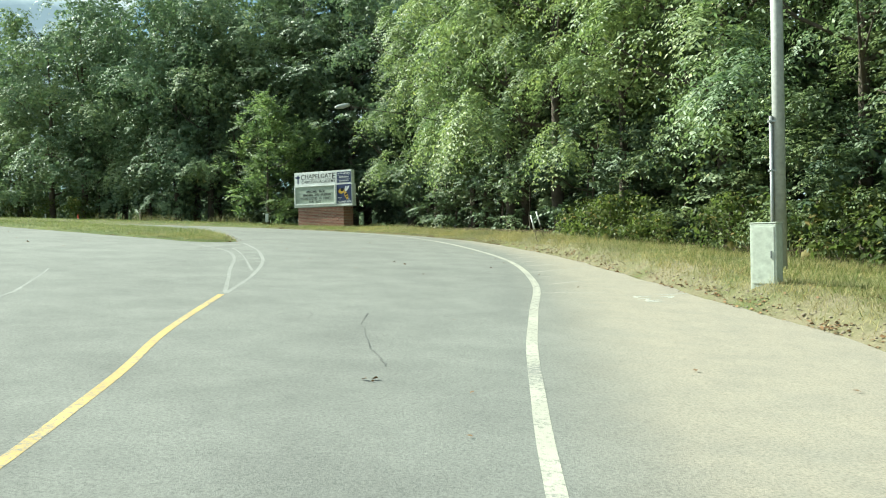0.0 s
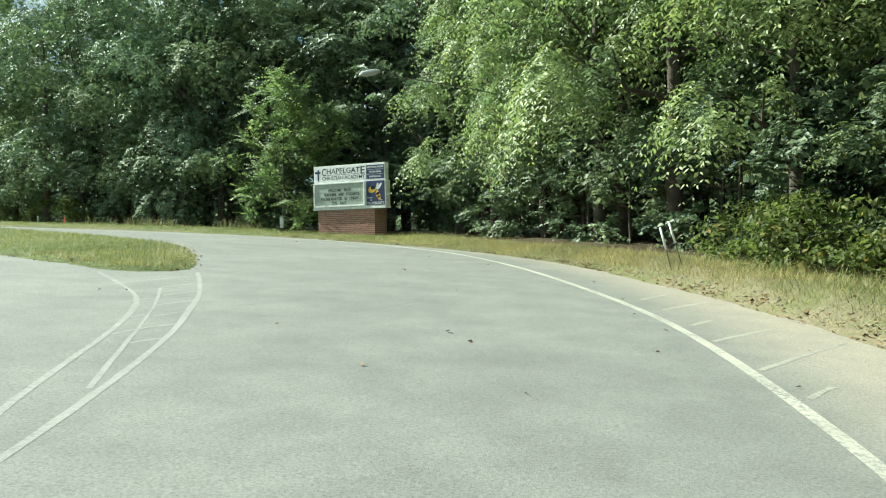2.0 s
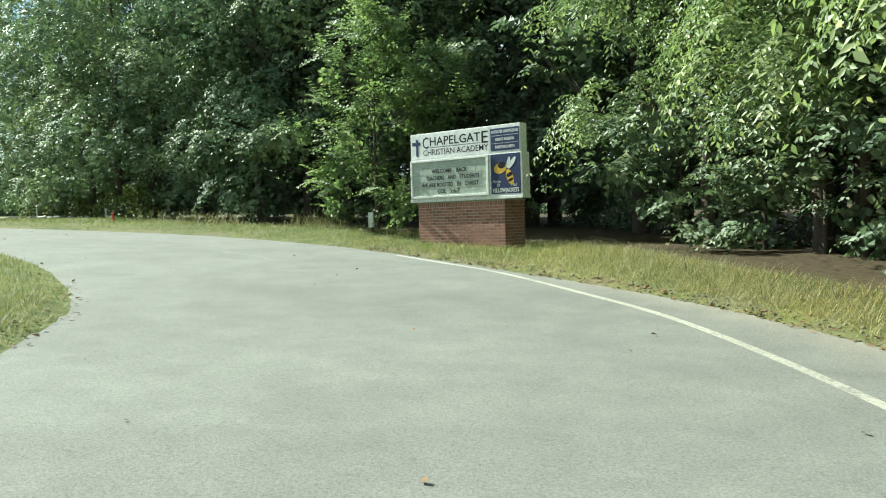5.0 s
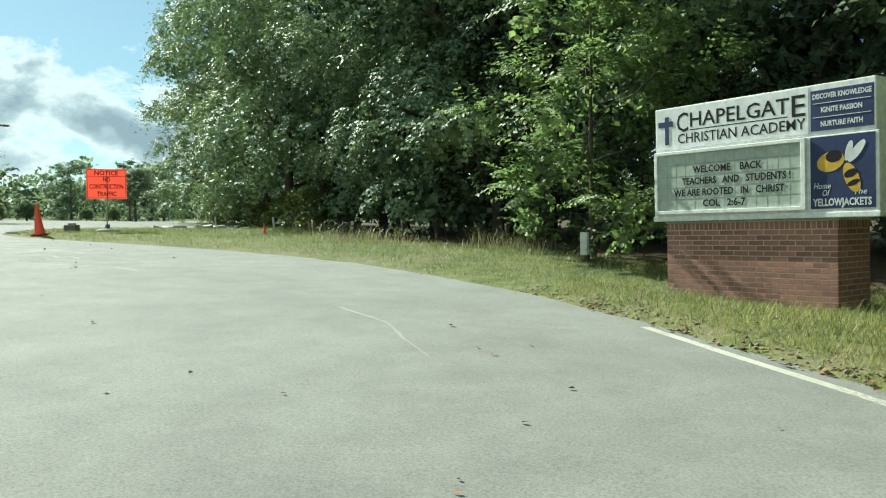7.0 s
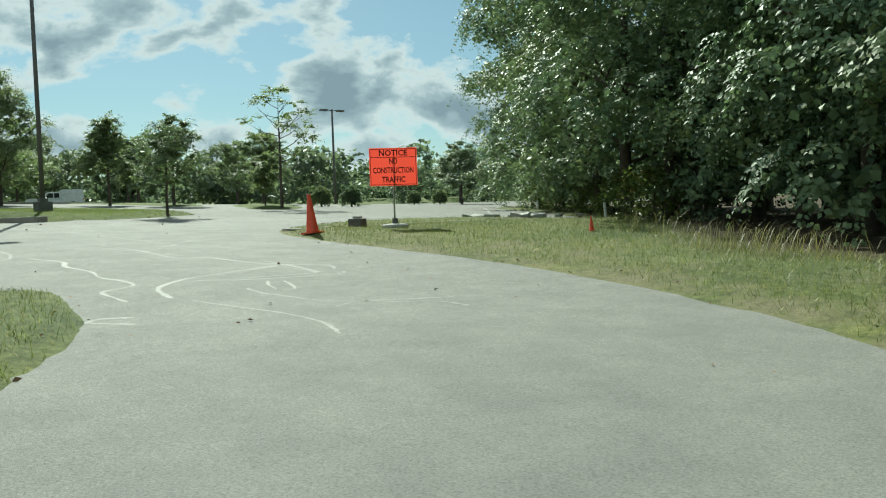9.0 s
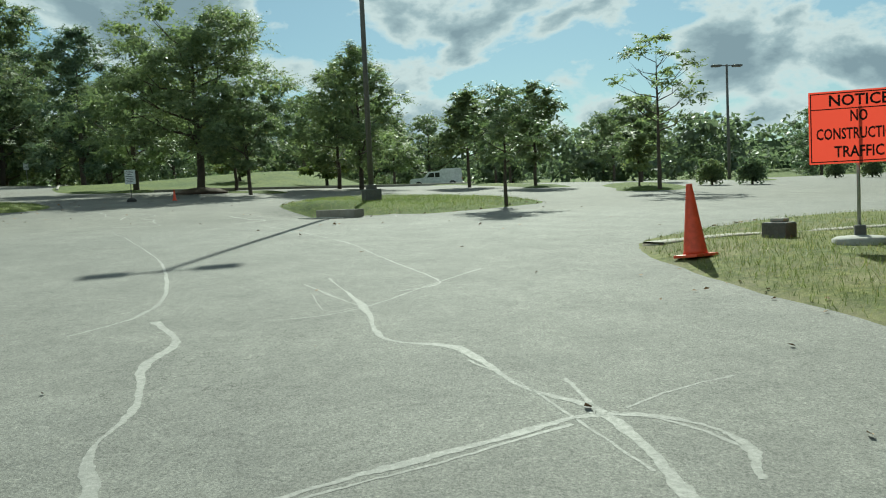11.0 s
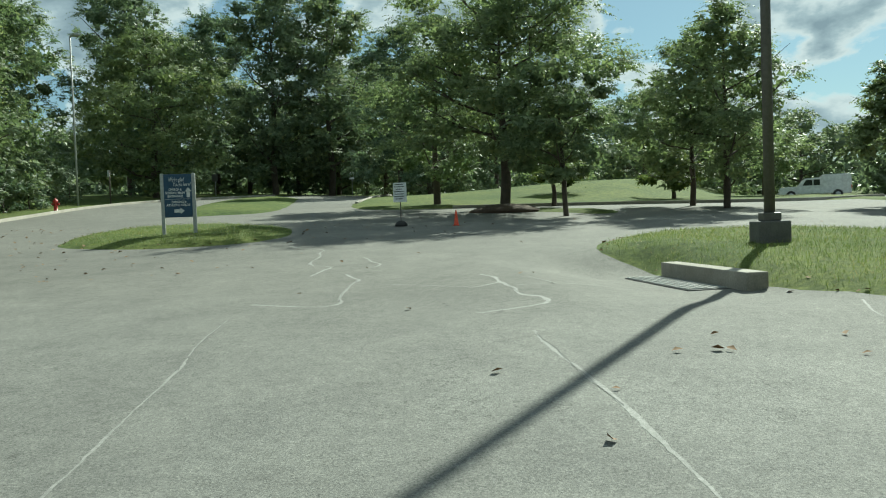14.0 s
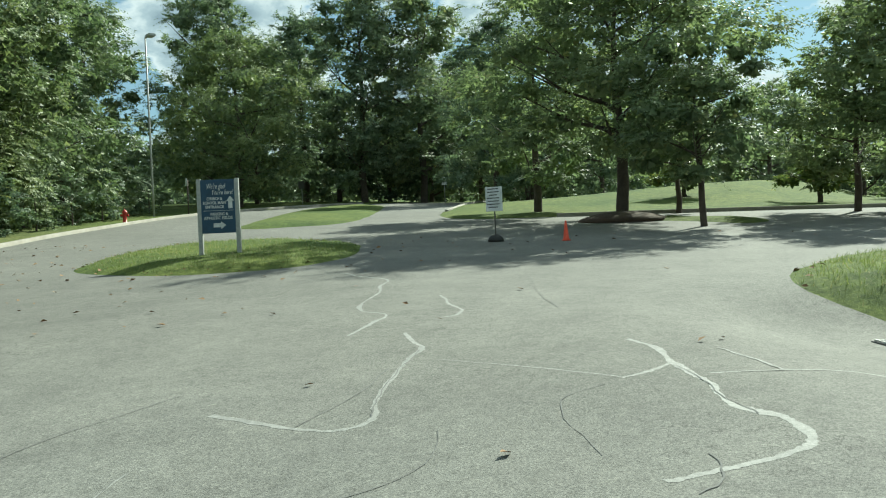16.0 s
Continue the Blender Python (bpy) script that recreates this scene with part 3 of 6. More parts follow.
# ---- marks on the road ----
def ribbon(name, points, width, material, label, category="road marking", up=0.0016, smooth=True, jitter=0.0, group="", fine=6, jag=0.0):
    """A flat strip laid along a line of the plan."""
    p = rounded(points, fine, False) if smooth else np.array(points, dtype=float)
    rng = np.random.RandomState(len(points) * 7 + int(abs(points[0][0]) * 10))
    d = np.gradient(p, axis=0)
    d /= np.linalg.norm(d, axis=1)[:, None] + 1e-9
    n = np.stack([-d[:, 1], d[:, 0]], 1)
    w = width / 2 * (1 + jitter * np.convolve(rng.uniform(-1, 1, len(p) + 8), np.ones(9) / 4.5, "valid"))
    if jitter:
        p = p + n * (np.convolve(rng.uniform(-1, 1, len(p) + 6), np.ones(7) / 3.0, "valid") * jitter * 0.014 + np.convolve(rng.uniform(-1, 1, len(p) + 1), np.ones(2) / 2, "valid") * jag)[:, None]
    ragged = 1 + jitter * 0.28 * rng.uniform(-1, 1, (2, len(p)))
    left, right = p + n * (w * ragged[0])[:, None], p - n * (w * ragged[1])[:, None]
    xy = np.concatenate([left, right])
    verts = np.column_stack([xy, land(xy[:, 0], xy[:, 1]) + up])
    k, i = len(p), np.arange(len(p) - 1)
    quads = np.stack([i + k, i + 1 + k, i + 1, i], 1)
    ob = new(name, raw_mesh(name, verts, quads, material))
    return tagged(ob, label, category, group, "structure")


ribbon("edge_line", [(1.25, -30), (1.05, 0), (1.08, 6.6), (1.25, 9.9), (1.45, 13.2), (1.2, 17.3), (0.35, 21.2), (-0.7, 24.7), (-2.0, 27.8), (-3.3, 29.8), (-4.7, 31.7), (-6.0, 33.0), (-7.2, 34.2)],
       0.105, M["white_line"], "worn white painted edge line along the road")
ribbon("centre_line", [(-0.6, -8), (-1.3, 2), (-1.7, 5.5), (-2.1, 7.6), (-2.45, 10.2)], 0.075, M["yellow_line"], "solid yellow centre line on grey asphalt")
ribbon("island_line", [(-2.43, 10.32), (-2.65, 12.0), (-2.95, 13.6), (-3.35, 15.3), (-3.75, 16.6), (-4.15, 17.8), (-4.6, 18.9), (-5.25, 20.4)], 0.060, M["faded_line"], "faded white line round the end of the grass island", jitter=0.4)
ribbon("island_line", [(-2.47, 10.4), (-2.9, 11.9), (-3.35, 13.4), (-3.85, 15.2), (-4.3, 16.5), (-4.8, 17.5), (-5.5, 18.5), (-6.5, 19.8)], 0.055, M["faded_line"], "faded white line round the end of the grass island", jitter=0.4)
ribbon("island_line", [(-2.95, 13.2), (-3.43, 14.6), (-3.74, 15.51), (-4.27, 16.92), (-4.83, 18.24)], 0.05, M["faded_line"], "faded white middle line in the painted island end", jitter=0.5)
for (ax, ay), (bx, by) in (((-3.42, 14.66), (-3.26, 14.96)), ((-3.67, 15.26), (-3.47, 15.66)), ((-3.87, 16.0), (-3.70, 16.5)), ((-4.2, 16.73), (-3.97, 17.25)), ((-4.48, 17.53), (-4.30, 18.1)), ((-4.85, 18.30), (-4.66, 19.0)),
                           ((-5.55, 18.39), (-5.12, 19.75)), ((-3.74, 14.95), (-3.66, 15.27)), ((-4.05, 15.67), (-3.99, 16.1)), ((-4.62, 16.8), (-4.50, 17.2))):
    ribbon("hatch_line", [(ax, ay), ((ax + bx) / 2, (ay + by) / 2 + 0.01), (bx, by)], 0.045, M["faded_line"], "faded white hatch stroke in the painted island end", jitter=0.5, group="hatch strokes", fine=10)
for pts, w in (
        ([(-25.52, 34.71), (-24.49, 35.02), (-23.7, 34.9), (-22.63, 35.01), (-21.88, 34.92), (-21.2, 35.06), (-20.65, 35.01), (-20.32, 34.57), (-19.92, 34.5), (-19.31, 34.54)], 0.14),
        ([(-32.68, 33.505), (-31.0, 33.95), (-29.3, 34.3), (-27.07, 34.58), (-26.0, 34.52), (-25.5, 34.3), (-25.12, 34.02)], 0.12),
        ([(-27.7, 36.45), (-25.5, 36.68), (-24.01, 36.7), (-23.4, 37.2), (-22.3, 37.35), (-21.69, 37.61), (-20.9, 37.6), (-20.31, 37.49)], 0.19),
        ([(-27.3, 36.15), (-26.2, 36.45), (-25.5, 36.68)], 0.08),
        ([(-25.14, 35.71), (-25.2, 36.3), (-25.6, 36.8), (-26.4, 37.4), (-27.7, 38.4)], 0.07),
        ([(-31.78, 37.075), (-30.3, 37.25), (-28.9, 37.42), (-27.03, 37.69), (-26.5, 37.55), (-26.3, 37.1)], 0.10),
        ([(-19.22, 35.02), (-19.9, 35.1), (-20.35, 35.28), (-20.86, 35.73), (-21.1, 36.2), (-21.23, 36.56), (-21.45, 37.1), (-21.6, 37.57), (-21.4, 37.95), (-21.0, 38.08), (-20.55, 37.91)], 0.16),
        ([(-20.75, 35.66), (-20.98, 36.1), (-21.15, 36.6), (-21.5, 37.4)], 0.08),
        ([(-20.4, 37.53), (-20.3, 37.75), (-20.1, 37.82), (-19.97, 37.6), (-20.05, 37.12), (-20.15, 36.62), (-20.4, 36.1), (-20.62, 35.83)], 0.10),
        ([(-19.92, 36.53), (-19.5, 36.35), (-19.1, 36.26)], 0.09),
        ([(-19.79, 36.71), (-19.3, 36.58), (-18.9, 36.42)], 0.09),
        ([(-19.41, 36.01), (-19.1, 36.0), (-18.83, 35.98)], 0.12),
        ([(-22.36, 37.67), (-21.95, 37.64), (-21.6, 37.57)], 0.10),
        ([(-21.67, 37.77), (-21.9, 38.2), (-22.07, 38.66)], 0.06),
        ([(-18.9, 35.15), (-18.4, 35.25), (-17.7, 35.46), (-16.8, 35.58), (-16.1, 35.41)], 0.10),
        ([(-17.8, 34.17), (-18.2, 33.84), (-18.3, 34.05), (-18.2, 34.22)], 0.14),
        ([(-37.7, 31.98), (-36.9, 32.17), (-36.1, 32.43), (-35.5, 32.66), (-34.3, 33.02), (-33.4, 33.29), (-32.7, 33.5)], 0.055),
        ([(-37.1, 35.47), (-36.5, 35.64), (-35.5, 36.0), (-34.4, 36.38), (-33.5, 36.63), (-32.4, 36.92), (-31.8, 37.07)], 0.15),
        ([(-38.9, 38.8), (-37.7, 38.75), (-36.4, 39.33), (-35.0, 39.88), (-33.2, 40.2)], 0.07),
        ([(-41.68, 31.98), (-41.2, 32.28), (-40.99, 32.43), (-40.5, 32.48), (-39.99, 32.58), (-39.23, 32.76), (-38.85, 32.9), (-38.6, 32.8), (-38.57, 32.55), (-38.76, 31.76)], 0.17),
        ([(-46.9, 28.8), (-46.4, 29.3), (-45.97, 29.98), (-45.2, 30.2), (-44.46, 30.49), (-43.6, 30.65), (-43.01, 30.9), (-42.76, 31.34), (-42.2, 31.4), (-41.5, 31.45)], 0.15),
        ([(-44.25, 31.47), (-43.5, 31.85), (-43.11, 32.12), (-42.75, 32.18), (-42.6, 32.1)], 0.13),
        ([(-41.5, 34.17), (-41.1, 34.47), (-40.62, 34.6), (-40.2, 34.8), (-39.96, 34.91), (-39.5, 35.03), (-39.22, 35.33), (-38.86, 35.45), (-38.6, 35.32), (-38.3, 35.0), (-38.09, 34.74)], 0.20),
        ([(-40.08, 34.3), (-40.35, 34.5), (-40.62, 34.6)], 0.12),
        ([(-40.55, 32.72), (-40.4, 33.36), (-40.23, 33.97), (-40.1, 34.3)], 0.06),
        ([(-41.2, 34.93), (-40.85, 35.18), (-40.5, 35.39)], 0.09),
        ([(-40.28, 34.9), (-40.48, 35.39), (-40.75, 35.9), (-40.68, 36.3), (-40.58, 36.57)], 0.09),
        ([(-18.90, 35.98), (-18.47, 36.08), (-18.03, 36.18), (-17.72, 36.34), (-17.53, 36.56), (-17.42, 36.83), (-17.27, 37.14), (-17.14, 37.48)], 0.11),
        ([(-17.53, 36.56), (-17.21, 36.88), (-16.94, 37.17), (-16.53, 37.20)], 0.09),
        ([(-21.63, 37.68), (-21.35, 37.91), (-20.93, 38.06)], 0.08),
        ([(-20.29, 37.36), (-20.35, 36.90), (-20.41, 36.53), (-20.45, 36.16), (-20.68, 35.81)], 0.09),
        ([(-17.56, 36.41), (-17.52, 36.29), (-17.43, 36.14)], 0.09),
        ([(-23.04, 37.18), (-22.50, 37.34), (-21.69, 37.44), (-20.77, 37.52)], 0.06),
        ([(-18.17, 33.81), (-18.33, 34.04), (-18.15, 34.34)], 0.10),
        ([(-26.46, 36.21), (-25.41, 36.33), (-25.52, 36.66)], 0.05),
        ([(-8.3, 31.8), (-8.9, 32.4), (-9.6, 33.1), (-10.6, 33.7)], 0.07),
        ([(-3.9, 7.6), (-4.5, 9.1), (-4.7, 9.8), (-5.6, 12.1)], 0.09)):
    ribbon("crack_filler", pts, w * (0.36 if pts[0][0] > -30 else 0.28), M["sealant"], "pale filler strip over a crack in the asphalt", "crack filler", jitter=0.7, fine=14, group="filled cracks", jag=0.008)
for pts in ([(-0.55, 9.3), (-0.53, 8.7), (-0.34, 7.8), (-0.24, 7.3), (-0.13, 7.0), (-0.05, 6.7)], [(-1.43, 8.84), (-1.18, 9.18), (-1.08, 8.81), (-1.29, 8.54)], [(-3.6, 7.0), (-3.1, 7.31), (-2.7, 7.66), (-2.3, 8.15)],
            [(-47.2, 31.66), (-46.3, 32.0), (-45.9, 32.3), (-45.05, 32.54), (-44.2, 32.8), (-43.25, 33.21)], [(-40.9, 32.44), (-40.3, 32.52), (-39.6, 32.66), (-39.2, 32.77), (-38.9, 32.88)], [(-40.5, 34.65), (-40.0, 34.88), (-39.6, 35.0), (-39.3, 35.2)], [(-37.0, 35.5), (-36.5, 35.66), (-35.7, 35.92), (-34.6, 36.3)], [(-37.6, 32.0), (-36.9, 32.2), (-36.1, 32.45), (-35.4, 32.7)], [(-36.4, 35.0), (-36.9, 35.5), (-37.2, 35.6)], [(-35.9, 34.1), (-36.5, 34.0), (-36.9, 34.2), (-37.3, 34.1)], [(-38.6, 32.5), (-39.4, 32.55), (-40.2, 32.45)], [(-36.9, 31.2), (-37.9, 31.0), (-39.2, 31.2)], [(-38.53, 34.93), (-38.19, 35.01), (-37.97, 34.88)],
            [(-2.2, 17.0), (-1.7, 17.9), (-1.5, 19.2)], [(-37.2, 33.0), (-38.0, 33.5), (-38.7, 33.4)], [(-38.4, 34.4), (-39.3, 34.0), (-39.9, 34.2)], [(-33.6, 38.4), (-34.2, 39.0), (-34.1, 39.6)]):
    ribbon("crack", pts, 0.008, M["crack"], "open crack in weathered asphalt", "crack", jitter=0.6, up=0.005, group="open cracks", jag=0.022)


for (ax, ay), (bx, by) in (((1.5, 15.06), (2.68, 16.58)), ((1.58, 14.17), (1.88, 14.58)), ((1.49, 11.95), (2.43, 12.3)), ((1.75, 13.24), (2.17, 13.76)), ((1.42, 16.3), (2.22, 17.29)), ((1.42, 17.29), (1.73, 17.77)), ((1.3, 18.45), (2.07, 19.54)), ((1.16, 19.4), (1.6, 20.14))):
    ribbon("hatch_line", [(ax, ay), ((ax + bx) / 2, (ay + by) / 2 + 0.02), (bx, by)], 0.06, M["faded_cream"], "faint cream stroke across the dusty shoulder", jitter=0.5, group="shoulder strokes", fine=10)
for pts in ([(2.76, 12.06), (2.77, 11.89), (2.77, 12.0), (3.03, 12.16)], [(2.74, 11.71), (2.92, 11.86), (2.84, 11.6), (3.08, 11.79)], [(3.11, 12.46), (3.27, 12.42), (3.66, 12.71)], [(2.83, 11.49), (2.93, 11.55), (3.07, 11.65)], [(3.12, 12.09), (3.33, 12.27), (3.21, 11.99)]):
    ribbon("sprayed_mark", pts, 0.045, M["sprayed"], "faded white sprayed survey mark on the asphalt", jitter=0.5, group="sprayed marks", fine=10)


# ---- plants ----
def leaves(centres, along_dir, facing, length, width, slim=False):
    """Arrays for leaf blades: folded with four corners, or single triangles."""
    n = len(centres)
    a = along_dir / (np.linalg.norm(along_dir, axis=1)[:, None] + 1e-9)
    s = np.cross(a, facing)
    s /= np.linalg.norm(s, axis=1)[:, None] + 1e-9
    up = np.cross(s, a)
    length, width = np.reshape(length, (-1, 1)), np.reshape(width, (-1, 1))
    base, tip = centres - a * length * 0.5, centres + a * length * 0.5
    if slim:
        low = centres - a * length * 0.28
        return np.stack([low + s * width * 0.55, tip, low - s * width * 0.55], 1).reshape(-1, 3), np.arange(n * 3).reshape(-1, 3)
    mid = centres - a * length * 0.08 + up * width * 0.18
    v = np.stack([base, mid + s * width * 0.5, tip, mid - s * width * 0.5], 1).reshape(-1, 3)
    i = np.arange(n)[:, None] * 4
    return v, np.concatenate([i + np.array([[0, 1, 2]]), i + np.array([[0, 2, 3]])], 1).reshape(-1, 3)


def spray(rng, clumps, total, size, droop=0.5, fill=0.2, core=0.06, toss=0.45):
    """About total leaves over the outer skin of clumps (centre, radii). core: share of large inner leaves. toss: how unevenly they face."""
    cs, ds, fs, ls, ws = [], [], [], [], []
    skin = np.array([(r[0] * r[1] * r[2]) ** (2 / 3) for c, r in clumps])
    shares = skin / skin.sum() * total
    for (c, r), share in zip(clumps, shares):
        c, r = np.array(c), np.array(r)
        n = max(5, int(share))
        u = rng.normal(size=(n, 3))
        u /= np.linalg.norm(u, axis=1)[:, None]
        u[:, 2] = np.where((u[:, 2] < -0.25) & (rng.rand(n) < 0.6), -u[:, 2], u[:, 2])
        inner = rng.rand(n) < core
        depth = np.where(rng.rand(n) < fill, rng.uniform(0.3, 0.8, n), rng.uniform(0.78, 1.12, n))
        depth = np.where(inner, rng.uniform(0.0, 0.6, n), depth)
        p = c + u * r * depth[:, None]
        d = u * 0.7 + rng.normal(size=(n, 3)) * 0.55 + np.array([0, 0, -droop])
        f = u * 0.6 + np.array([0, 0, 0.7]) + rng.normal(size=(n, 3)) * toss
        k = rng.uniform(0.65, 1.3, n) * np.where(inner, 2.2, 1.0)
        cs.append(p), ds.append(d), fs.append(f), ls.append(size * k), ws.append(size * k * rng.uniform(0.55, 0.78, n))
    return leaves(np.concatenate(cs), np.concatenate(ds), np.concatenate(fs), np.concatenate(ls), np.concatenate(ws))


def fronds(rng, lobes, total, size, pairs=6, reach=0.85, wide=0.40, sag=(0.35, 0.8), flat=0.8, slim=False, core=0, core_size=0.4, loose=0.10, bunch=5, comb=0.35):
    """Twigs that arch out of the top and outside of each lobe and hang, with paired leaves; core: large inner leaves of each lobe, which close it."""
    cs, ds, fs, ls, ws = [], [], [], [], []
    weight = np.array([big ** 2 for c, big, a in lobes])
    for (c, big, a), share in zip(lobes, weight / weight.sum() * total / (pairs * 2)):
        ends = max(3, int(share / bunch))
        n = ends * bunch
        u = rng.normal(size=(ends, 3))
        u[:, 2] = np.abs(u[:, 2]) * 1.1 - 0.22
        u[:, :2] += np.array((math.cos(a), math.sin(a))) * 0.75
        u /= np.linalg.norm(u, axis=1)[:, None]
        o = np.repeat(c + u * big * np.array((1, 1, flat)) * rng.uniform(0.5, 0.95, ends)[:, None], bunch, axis=0) + rng.normal(size=(n, 3)) * 0.06 * reach
        u = np.repeat(u, bunch, axis=0)
        d = u * np.array((1, 1, flat)) * 0.7 + np.array([0, 0, 0.28]) + rng.normal(size=(n, 3)) * np.array((0.55, 0.55, 0.3))
        d /= np.linalg.norm(d, axis=1)[:, None]
        long = reach * rng.uniform(0.5, 1.35, n)[:, None]
        hang = rng.uniform(*sag, n)[:, None]
        for k in range(pairs):
            s = (k + 0.9) / pairs
            at = o + long * (d * s - np.array([0, 0, 1.0]) * hang * s * s)
            tangent = d - np.array([0, 0, 2.0]) * hang * s
            tangent /= np.linalg.norm(tangent, axis=1)[:, None]
            side = np.cross(tangent, np.array([0, 0, 1.0])) + rng.normal(size=(n, 3)) * loose
            side /= np.linalg.norm(side, axis=1)[:, None] + 1e-9
            face = np.cross(side, tangent) * comb + u * (1.3 - comb) + np.array([0, 0, 0.25]) + rng.normal(size=(n, 3)) * (0.25 + loose)
            for sign in (-1, 1):
                length = size * (1.12 - 0.6 * abs(s - 0.45)) * rng.uniform(0.7, 1.25, n)
                cs.append(at + side * sign * length[:, None] * 0.48 + np.array([0, 0, -0.05]) * size)
                ds.append(side * sign + tangent * 0.55 + np.array([0, 0, -0.30])), fs.append(face), ls.append(length), ws.append(length * wide * rng.uniform(0.85, 1.2, n))
        if core:
            w = rng.normal(size=(core, 3))
            w /= np.linalg.norm(w, axis=1)[:, None]
            cs.append(c + w * big * np.array((1, 1, flat)) * (0.62 * rng.rand(core) ** 0.5)[:, None]), ds.append(rng.normal(size=(core, 3))), fs.append(rng.normal(size=(core, 3)))
            ls.append(np.full(core, core_size)), ws.append(np.full(core, core_size * 0.9))
    return leaves(np.concatenate(cs), np.concatenate(ds), np.concatenate(fs), np.concatenate(ls), np.concatenate(ws), slim)


def limbs(bm, rng, height, spread, girth, count=9, low=0.3, lean=(0, 0), sides=8):
    """A tapered trunk with limbs that rise and fork."""
    top = Vector((lean[0], lean[1], height * 0.92))
    spine = [Vector((0, 0, -0.25)), Vector((lean[0] * 0.05, lean[1] * 0.05, 0.12))]
    for s in (0.15, 0.3, 0.5, 0.7, 0.88, 1.0):
        spine.append(Vector((top.x * s + rng.uniform(-1, 1) * 0.05 * girth * 8, top.y * s + rng.uniform(-1, 1) * 0.05 * girth * 8, top.z * s)))
    tube(bm, spine, [girth * 1.35, girth * 1.08, girth, girth * 0.85, girth * 0.62, girth * 0.42, girth * 0.2, girth * 0.06], sides)
    tips = []
    for k in range(count):
        s = low + (0.92 - low) * (k + rng.uniform(0, 0.8)) / count
        i = min(len(spine) - 2, 2 + int(s * 6) - 1)
        base = Vector((top.x * s, top.y * s, top.z * s))
        a = k * 2.4 + rng.uniform(-0.4, 0.4)
        reach = spread * (1.15 - 0.75 * abs(s - 0.45)) * rng.uniform(0.6, 0.95)
        rise = reach * rng.uniform(0.25, 0.75)
        tip = base + Vector((math.cos(a) * reach, math.sin(a) * reach, rise))
        mid = base.lerp(tip, 0.5) + Vector((0, 0, -0.08 * reach))
        g = girth * (0.55 - 0.35 * s)
        tube(bm, [base, mid, tip], [g, g * 0.6, g * 0.15], 5, False)
        fork = mid.lerp(tip, 0.3) + Vector((rng.uniform(-1, 1), rng.uniform(-1, 1), rng.uniform(0.1, 0.9))) * reach * 0.4
        tube(bm, [mid, fork], [g * 0.5, g * 0.12], 4, False)
        tips += [tip, fork]
    return tips


def heads(rng, height, radius, low, lobes, shape, grow=1.0):
    """Centres, sizes and bearings of the heavy lobes of a crown."""
    res = []
    for k in range(lobes):
        s = ((k + rng.uniform(0.2, 0.8)) / lobes) ** 0.9
        z, a = low + (height - low) * s, k * 2.399 + rng.uniform(-0.6, 0.6)
        big = grow * radius * rng.uniform(0.28, 0.60) * (0.7 + 0.3 * shape(s))
        rr = max(0.0, radius * shape(s) * rng.uniform(0.48, 1.16) - big * 0.3)
        res.append((np.array((math.cos(a) * rr, math.sin(a) * rr, z)), big, a))
    return res


def crown_clumps(rng, height, radius, low, count, shape, clump=0.3, tips=()):
    """Clumps spread over the skin and the inside of a crown. shape(s): share of the radius at height s in 0..1."""
    res = []
    for k in range(count):
        s = (k + rng.rand()) / count
        z = low + (height - low) * s
        r = radius * shape(s) * (0.50 + 0.58 * rng.rand() ** 0.6)
        a = k * 2.399 + rng.uniform(-0.5, 0.5)
        c = radius * clump * rng.uniform(0.6, 1.25) * (0.55 + 0.45 * shape(s))
        rr = max(0.0, r - c * 0.5)
        res.append(((math.cos(a) * rr, math.sin(a) * rr, z), (c * rng.uniform(0.9, 1.2), c * rng.uniform(0.9, 1.2), c * rng.uniform(0.55, 0.8))))
    for t in tips:
        c = radius * clump * rng.uniform(0.5, 0.9)
        res.append((tuple(t), (c, c, c * 0.7)))
    return res


def egg(s):
    return max(0.1, math.sin(math.pi * min(1, 0.12 + 0.88 * s) ** 0.8) ** 0.7)


def dome(s):
    return max(0.15, (1 - (max(0, s - 0.25) / 0.75) ** 2) ** 0.5 * (0.75 + s if s < 0.25 else 1.0))


def broad(s):
    return 0.62 + 1.27 * s if s < 0.3 else max(0.36, 1 - ((s - 0.3) / 0.80) ** 2) ** 0.5


def cone_shape(s):
    return 1.05 - 0.9 * s


def column(s):
    return 0.95 if s < 0.7 else 0.95 * (1 - ((s - 0.7) / 0.32) ** 2) ** 0.5


